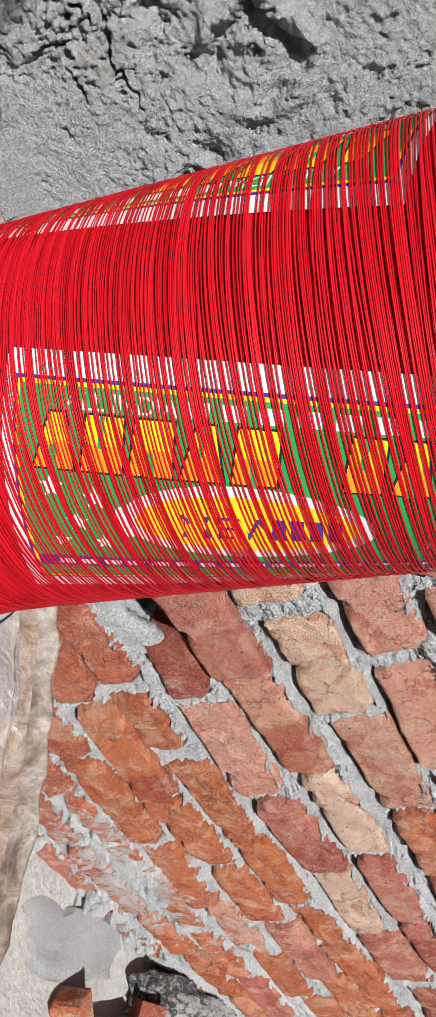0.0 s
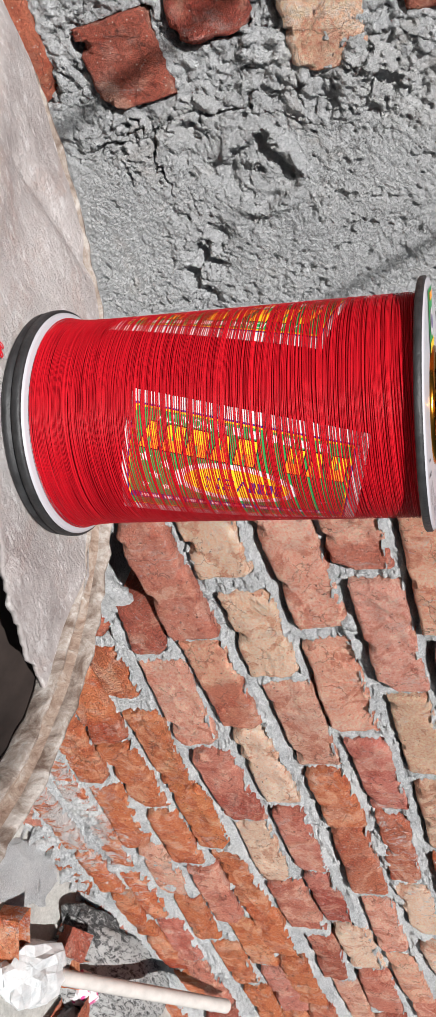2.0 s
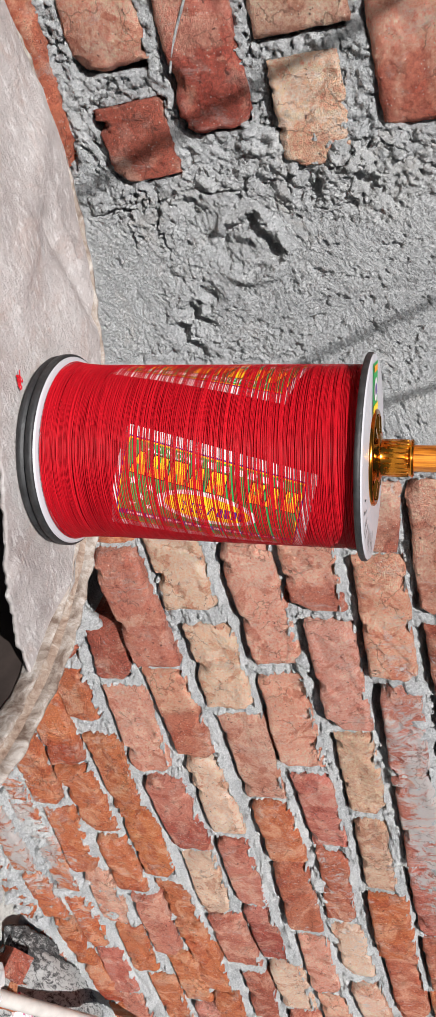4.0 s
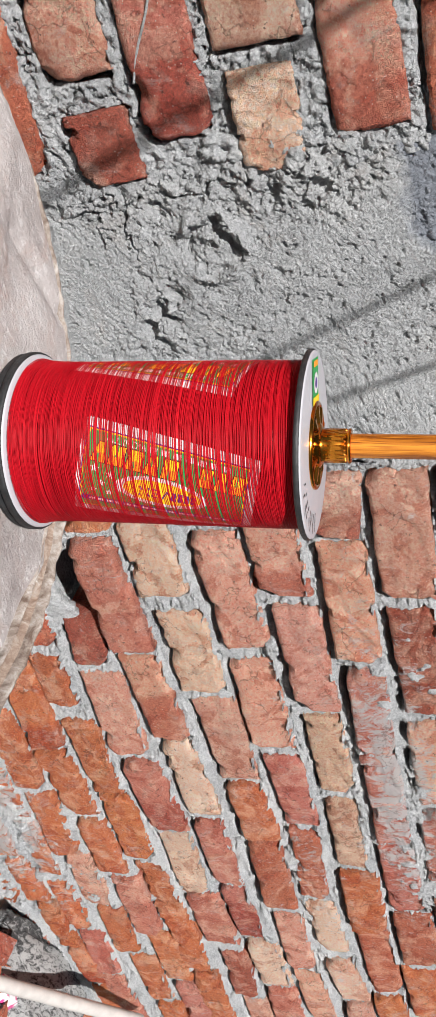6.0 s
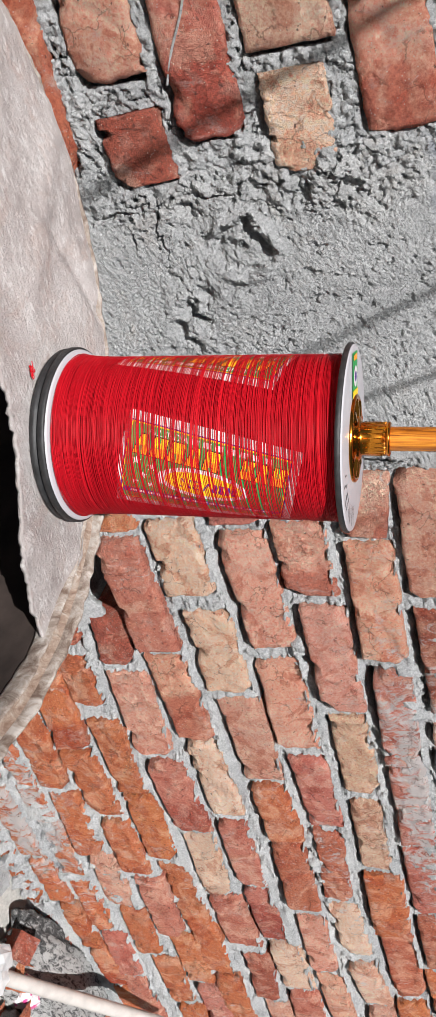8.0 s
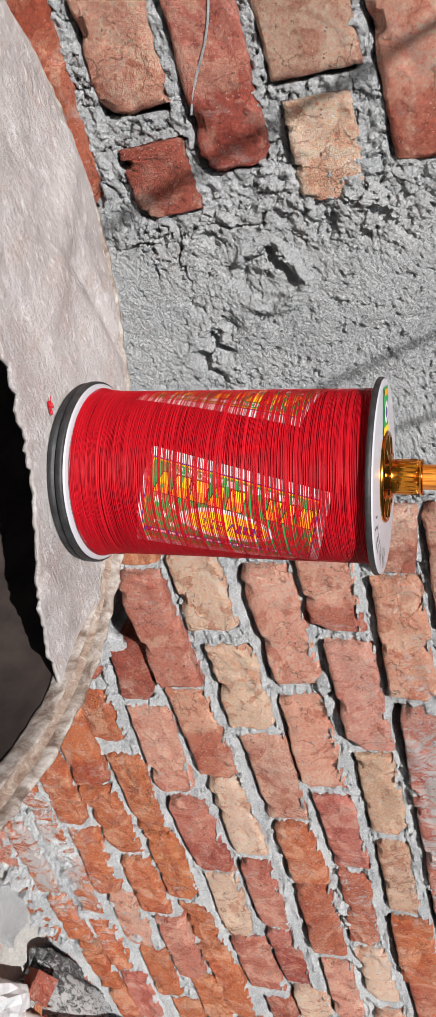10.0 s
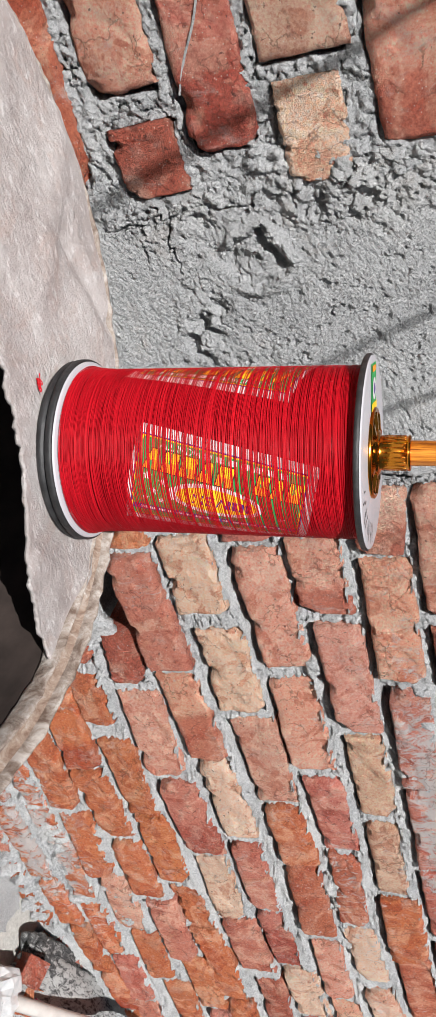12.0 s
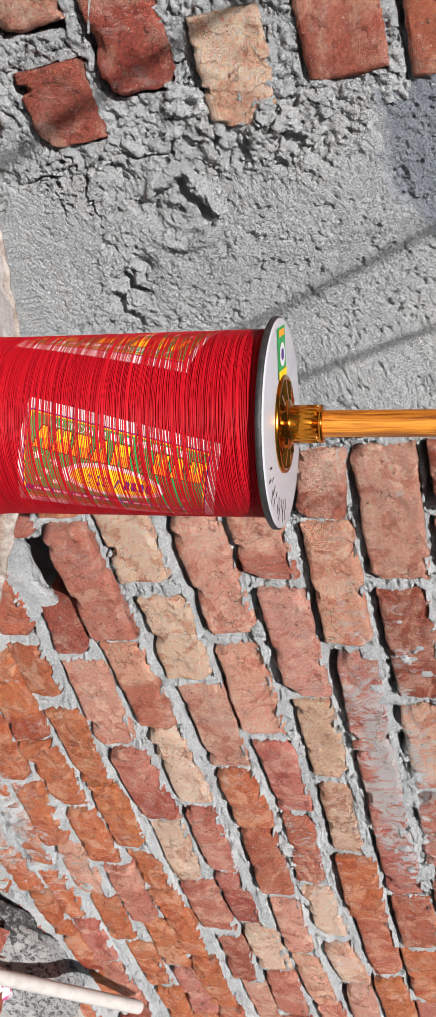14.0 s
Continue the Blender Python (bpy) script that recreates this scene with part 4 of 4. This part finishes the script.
def turns(rnd, z0, z1, rad, thick, steps, seg, sway):
    """Turns of thread round the core, each its own closed loop."""
    verts, faces, prof, z = [], [], 4, z0
    lean, bow = 0.0, 0.0
    while z < z1:
        lean, bow = 0.93 * lean + rnd.gauss(0, sway * 0.30), 0.93 * bow + rnd.gauss(0, sway * 0.30)
        tilt, ph = lean + rnd.gauss(0, sway * 0.22), 0.8
        if rnd.random() < 0.03:
            tilt, ph = rnd.uniform(-1, 1) * sway * 5, rnd.uniform(0, 6.28)
        a2, ph2 = bow * 0.5 + rnd.gauss(0, sway * 0.12), 2.0
        r, tr = rad + rnd.uniform(-0.00008, 0.00012) + 0.0026 * math.exp(-(z - z0) / 0.009), rnd.uniform(*thick)
        base_i = len(verts)
        for i in range(seg):
            a = 2 * math.pi * i / seg
            zc = min(z1, max(z0, z + tilt * math.sin(a + ph) + a2 * math.sin(2 * a + ph2) + 0.0012 * math.sin(a - 2.2)))
            for q in range(prof):
                w = 2 * math.pi * q / prof
                verts.append(((r + tr * math.cos(w)) * math.cos(a), (r + tr * math.cos(w)) * math.sin(a), zc + tr * math.sin(w)))
        for i in range(seg):
            j = (i + 1) % seg
            for q in range(prof):
                w = (q + 1) % prof
                faces.append((base_i + i * prof + q, base_i + j * prof + q, base_i + j * prof + w, base_i + i * prof + w))
        z += rnd.choice(steps)
    return verts, faces


def disc_patch(name, corners, z, mat, parent, label=""):
    pts, faces = sheet_quad(corners, 4, 4)
    n = len(pts)
    verts = [(x, y, z) for x, y in pts] + [(x, y, z - 0.0004) for x, y in pts]
    return part(name, mesh_of(name, verts, faces, MAT[mat]), parent, label)


def build_spool():
    zc = SPOOL_LEAN
    yc = (Vector((0, 0, 1)) - zc * zc.z).normalized()
    xc = yc.cross(zc)
    m = Matrix((xc, yc, zc)).transposed().to_4x4()
    spool = new("thread_spool")
    spool.matrix_basis = Matrix.Translation(SPOOL_BASE) @ m
    tagged(spool, "kite spool wound with bright red thread, standing on the drum lid", "spool")
    b, h, f = BODY_R, BODY_H, FLANGE_R
    part("winding_core", lathe("winding_core", [(0.02, 0.012), (b - 0.0013, 0.0125), (b - 0.0013, h - 0.005), (0.02, h - 0.0045)], MAT["bed"], 128), spool)
    base = part("base_flange", lathe("base_flange", [(0.0, 0.0), (f - 0.003, 0.0), (f - 0.001, 0.002), (f - 0.001, 0.0045), (f - 0.003, 0.0055), (f - 0.003, 0.0065), (f, 0.0075), (f, 0.0110), (f - 0.001, 0.0122), (0.02, 0.0122)], MAT["black"], 96), spool, "black rubber-edged flange")
    part("ring", lathe("ring", [(f - 0.0016, 0.0120), (f - 0.0020, 0.0132), (f - 0.0028, 0.0136), (0.03, 0.0136)], MAT["flange"], 96), base, "pale grey plastic ring")
    top = part("top_flange", lathe("top_flange", [(0.02, h - 0.0050), (f - 0.001, h - 0.0050), (f, h - 0.0042), (f, h - 0.0018), (f - 0.0010, h - 0.0010)], MAT["black"], 96), spool, "black-edged flange")
    part("disc", lathe("disc", [(f - 0.0010, h - 0.0012), (f - 0.0014, h - 0.0003), (f - 0.003, h), (0.0, h)], MAT["flange"], 96), top, "pale grey top disc")
    # printed sticker and marks on the top disc
    def polar(r, deg):
        return (r * math.cos(radians(deg)), r * math.sin(radians(deg)))
    mid = Vector(polar(0.0440, 68))
    ex, ey = Vector(polar(1, 248)), Vector(polar(1, 158))
    def spot(a, c):
        p = mid + ex * a + ey * c
        return (p.x, p.y)
    stick = disc_patch("sticker", (spot(-0.0155, -0.013), spot(0.0150, -0.013), spot(0.0150, 0.013), spot(-0.0155, 0.013)), h + 0.0004, "green", top, "small green printed sticker")
    disc_patch("sticker_band", (spot(0.0100, -0.013), spot(0.0150, -0.013), spot(0.0150, 0.013), spot(0.0100, 0.013)), h + 0.0008, "yellow", stick)
    disc_patch("sticker_bars", (spot(-0.0140, -0.009), spot(-0.0100, -0.009), spot(-0.0100, 0.009), spot(-0.0140, 0.009)), h + 0.0008, "orange", stick)
    pts, faces = oval_patch(0, 0, 0.0072, 0.0085)
    part("sticker_oval", mesh_of("sticker_oval", [(*spot(x + 0.001, y), h + 0.0008) for x, y in pts], faces, MAT["white"]), stick)
    pts, faces = oval_patch(0, 0, 0.0036, 0.0045)
    part("sticker_mark", mesh_of("sticker_mark", [(*spot(x + 0.001, y), h + 0.0010) for x, y in pts], faces, MAT["purple"]), stick)
    rnd = random.Random(4)
    marks = []
    for k in range(15):
        a, r = 178 + k * 4.6, 0.047 + (k % 2) * 0.006
        p0, p1 = Vector(polar(r, a)), Vector(polar(r + rnd.uniform(0.004, 0.009), a + rnd.uniform(-3, 3)))
        n = (p1 - p0).orthogonal().normalized() * 0.0006
        marks.append(sheet_quad((tuple(p0 - n), tuple(p1 - n), tuple(p1 + n), tuple(p0 + n)), 1, 1))
    pts, faces = joined(*marks)
    part("ink_marks", mesh_of("ink_marks", [(x, y, h + 0.0003) for x, y in pts], faces, MAT["dark"]), top, "black ink strokes")
    # gilt hub with ribs
    hub = part("hub", lathe("hub", [(0.0305, h - 0.0002), (0.0305, h + 0.0016), (0.0295, h + 0.0024), (0.0275, h + 0.0022), (0.0265, h + 0.0010), (0.016, h + 0.0012), (0.0150, h + 0.0040), (0.0128, h + 0.0050), (0.0120, h + 0.0052)], MAT["gold"], 72), spool, "gilt ribbed hub")
    rib_verts, rib_faces = [], []
    for y, z in ((-0.0022, 0.0008), (-0.0012, 0.0030), (0.0012, 0.0030), (0.0022, 0.0008)):
        rib_verts += [(0.0145, y * 0.7, h + z + 0.0008), (0.0275, y, h + z)]
    for i in range(3):
        rib_faces.append((2 * i, 2 * i + 1, 2 * i + 3, 2 * i + 2))
    rib = mesh_of("rib", rib_verts, rib_faces, MAT["gold"])
    for k in range(10):
        part("rib", rib, hub, m=pose(0, 0, 0, 0, 0, 36 * k))
    sleeve = part("ferrule", lathe("ferrule", [(0.0128, h + 0.004), (0.0116, h + 0.0058), (0.0112, h + 0.0225), (0.0119, h + 0.0230), (0.0119, h + 0.0244), (0.0108, h + 0.0250), (0.0082, h + 0.0250)], MAT["gold"], 64), spool, "gilt metal ferrule")
    for k in range(22):
        a = 2 * math.pi * k / 22
        flute = lathe("flute", [(0.0, h + 0.0060), (0.0006, h + 0.0068), (0.0006, h + 0.0212), (0.0, h + 0.0222)], MAT["gold"], 6)
        part("flute", flute, sleeve, m=pose(0.0112 * math.cos(a), 0.0112 * math.sin(a), 0))
    part("handle", lathe("handle", [(0.0084, h), (0.0083, h + 0.10), (0.0084, h + 0.20), (0.0075, h + 0.206), (0.0, h + 0.207)], MAT["wood"], 40), spool, "varnished brown wooden handle")
    paper_label(spool, radians(128.3), 0.0918 - 0.0198, LABEL_TURN)
    paper_label(spool, radians(114.6), 0.1877 - 0.0198, LABEL_TURN + math.pi)
    lo, hi = 0.0150, h - 0.0056
    v, fc = turns(random.Random(7), lo, hi, b - 0.00108, (0.00028, 0.00034), (0.00052, 0.00062, 0.00070), 64, 0.0006)
    tagged(part("under_winding", mesh_of("under_winding", v, fc, MAT["thread"], True), spool, "dense red thread beneath the labels"), kind="stuff")
    v, fc = turns(random.Random(2), lo, hi, b - 0.00012, (0.00019, 0.00025), (0.00036, 0.00040, 0.00046, 0.0005, 0.0006, 0.0008, 0.0011), 96, 0.0009)
    tagged(part("outer_winding", mesh_of("outer_winding", v, fc, MAT["thread"], True), spool, "loose outer turns of red thread"), kind="stuff")
    return spool


spool = build_spool()

# ---- thread end on the lid ----
rnd = random.Random(9)
tangle = [(rnd.uniform(-0.008, 0.008), rnd.uniform(-0.004, 0.004), 0.0008 + rnd.uniform(0, 0.004)) for _ in range(16)]
knot = new("thread_end", tube("thread_end", tangle, 0.00035, "thread"))
knot.location = (-0.598, -0.468, lid_height(-0.598, -0.468))
tagged(knot, "tangled loose end of red thread on the lid", "thread")


# ---- unseen rods in the wall top, added to cast shadows on the wall ----
def overhead_rod(name, label, category, low, high, radius, mat, level, reach):
    """An added level rod in the wall top, out of view, whose shadow runs down the wall through the two places."""
    def lifted(x, z):
        return Vector((x, 0, z)) - SUN_TRAVEL * ((level - z) / -SUN_TRAVEL.z)
    (x0, z0), (x1, z1) = low, high
    slope = (x1 - x0) / (z1 - z0)
    end, root = lifted(x0 + slope * (reach - z0), reach), Vector((x0 + slope * (level - z0), 0.12, level))
    pts = [root + (end - root) * k / 8 + Vector((0, 0, 0.006 * noise.noise(Vector((k * 0.7, radius * 90, 0))))) for k in range(9)]
    ob = new(name, tube(name, [tuple(p) for p in pts], radius, mat))
    tagged(ob, label, category)


# assumed shadow casters: one for the soft band, two for the column's streaks
overhead_rod("bamboo_pole", "thin wooden pole out of view, added to cast a shadow band on the wall", "pole", (-0.625, 0.775), (-0.700, 1.045), 0.0055, "raw_wood", 2.02, 0.62)
overhead_rod("reinforcing_bar", "thin bar out of view, added to cast a shadow streak on the column", "bar", (-0.370, 0.898), (-0.431, 1.088), 0.0036, "rim", 1.98, 0.86)
overhead_rod("reinforcing_bar", "thin bar out of view, added to cast a shadow streak on the column", "bar", (-0.296, 0.944), (-0.328, 1.10), 0.0036, "rim", 1.90, 0.90)


# ---- rubble at the wall foot ----
def lump(name, size, seed, mat, label, category, at, turn=(0, 0, 0), squash=(1, 1, 1), group=""):
    bm = bmesh.new()
    bmesh.ops.create_icosphere(bm, subdivisions=4, radius=1)
    for v in bm.verts:
        p = v.co.normalized()
        k = 1 + 0.28 * fbm(p.x * 1.4 + seed, p.y * 1.4, p.z * 1.4) + 0.10 * fbm(p.x * 6, p.y * 6 + seed, p.z * 6, 4, 0.5)
        q = Vector([math.copysign(abs(c) ** 0.7, c) for c in p]) * k * size
        v.co = Vector((q.x * squash[0], q.y * squash[1], q.z * squash[2]))
    low = min((Matrix.Rotation(radians(turn[2]), 4, "Z") @ pose(0, 0, 0, *turn[:2], 0) @ v.co).z for v in bm.verts)
    me = bpy.data.meshes.new(name)
    bm.to_mesh(me)
    bm.free()
    me.materials.append(MAT[mat])
    me.polygons.foreach_set("use_smooth", [True] * len(me.polygons))
    ob = new(name, me)
    ob.matrix_basis = pose(at[0], at[1], at[2] - low - 0.004, *turn)
    ob.color = (*TONES["o"], 1)
    return tagged(ob, label, category, group)


def brick_bat(at, turn, length, tone, seed):
    ob = new("brick_bat", BRICK_VARIANTS[seed % 22])
    ob.matrix_basis = pose(*at, *turn) @ Matrix.Diagonal((length * 0.8, 0.055, 0.052, 1))
    ob.color = (*TONES[tone], 1)
    return tagged(ob, "broken red brick lying in the rubble", "brick", "broken bricks")


lump("cement_mound", 0.085, 3.1, "render", "pale grey mound of set cement at the wall foot", "rubble", (0.70, -0.075, -0.040), (0, 0, 14), (2.0, 0.9, 0.26))
lump("cement_lump", 0.05, 5.2, "mortar", "rough grey lump of set cement in the rubble", "rubble", (1.03, -0.24, -0.012), (0, 0, 10), (1.1, 0.8, 0.45))
# flat lump for the black, grey-streaked patch at the wall foot
lump("charred_rag", 0.052, 6.6, "dark_streaked", "flat black lump streaked with grey at the wall foot", "rag", (0.99, -0.050, 0.0), (0, 0, 14), (2.5, 0.75, 0.55))
lump("ash_mound", 0.10, 4.3, "ash", "low mound of pale grey ash and cement dust with sooty streaks", "rubble", (1.13, -0.075, -0.035), (0, 0, 16), (2.5, 0.95, 0.46))
brick_bat((0.885, -0.125, 0.045), (20, 50, 30), 0.10, "d", 3)
brick_bat((0.70, -0.200, 0.026), (80, 8, -40), 0.11, "o", 5)
brick_bat((0.945, -0.165, 0.034), (80, 10, 20), 0.09, "o", 8)
brick_bat((0.985, -0.235, 0.034), (10, 5, 60), 0.14, "r", 1)


def crumpled(name, size, seed, mat, at, turn, squash, label):
    """A crumpled plastic bag: a thin folded shell."""
    bm = bmesh.new()
    bmesh.ops.create_icosphere(bm, subdivisions=3, radius=1)
    for v in bm.verts:
        p = v.co.normalized()
        ridge = 1 - abs(fbm(p.x * 2.4 + seed, p.y * 2.4, p.z * 2.4, 3, 0.9)) * 1.2
        q = p * size * (0.75 + 0.30 * ridge + 0.25 * fbm(p.x * 1.1, p.y * 1.1 + seed, p.z))
        v.co = Vector((q.x * squash[0], q.y * squash[1], q.z * squash[2]))
    low = min(v.co.z for v in bm.verts)
    me = bpy.data.meshes.new(name)
    bm.to_mesh(me)
    bm.free()
    me.materials.append(MAT[mat])
    ob = new(name, me)
    ob.matrix_basis = pose(at[0], at[1], at[2] - low, 0, 0, turn)
    return tagged(ob, label, "bag")


crumpled("plastic_bag", 0.075, 2.0, "bag", (0.80, -0.225, 0.0), 30, (1.5, 0.8, 0.45), "crumpled whitish clear plastic bag in the rubble")
crumpled("plastic_wrapper", 0.042, 5.5, "wrapper", (1.00, -0.165, 0.0), 10, (1.3, 0.9, 0.8), "crumpled white wrapper with pink and purple print")
pipe = new("plastic_pipe", tube("plastic_pipe", [(0.80 + 0.54 * k / 6, -0.222 + 0.180 * k / 6, 0.022 + 0.20 * (k / 6) ** 1.1) for k in range(7)], 0.016, "pipe"))
tagged(pipe, "dirty white plastic pipe leaning on the wall foot", "pipe")

build_wall()
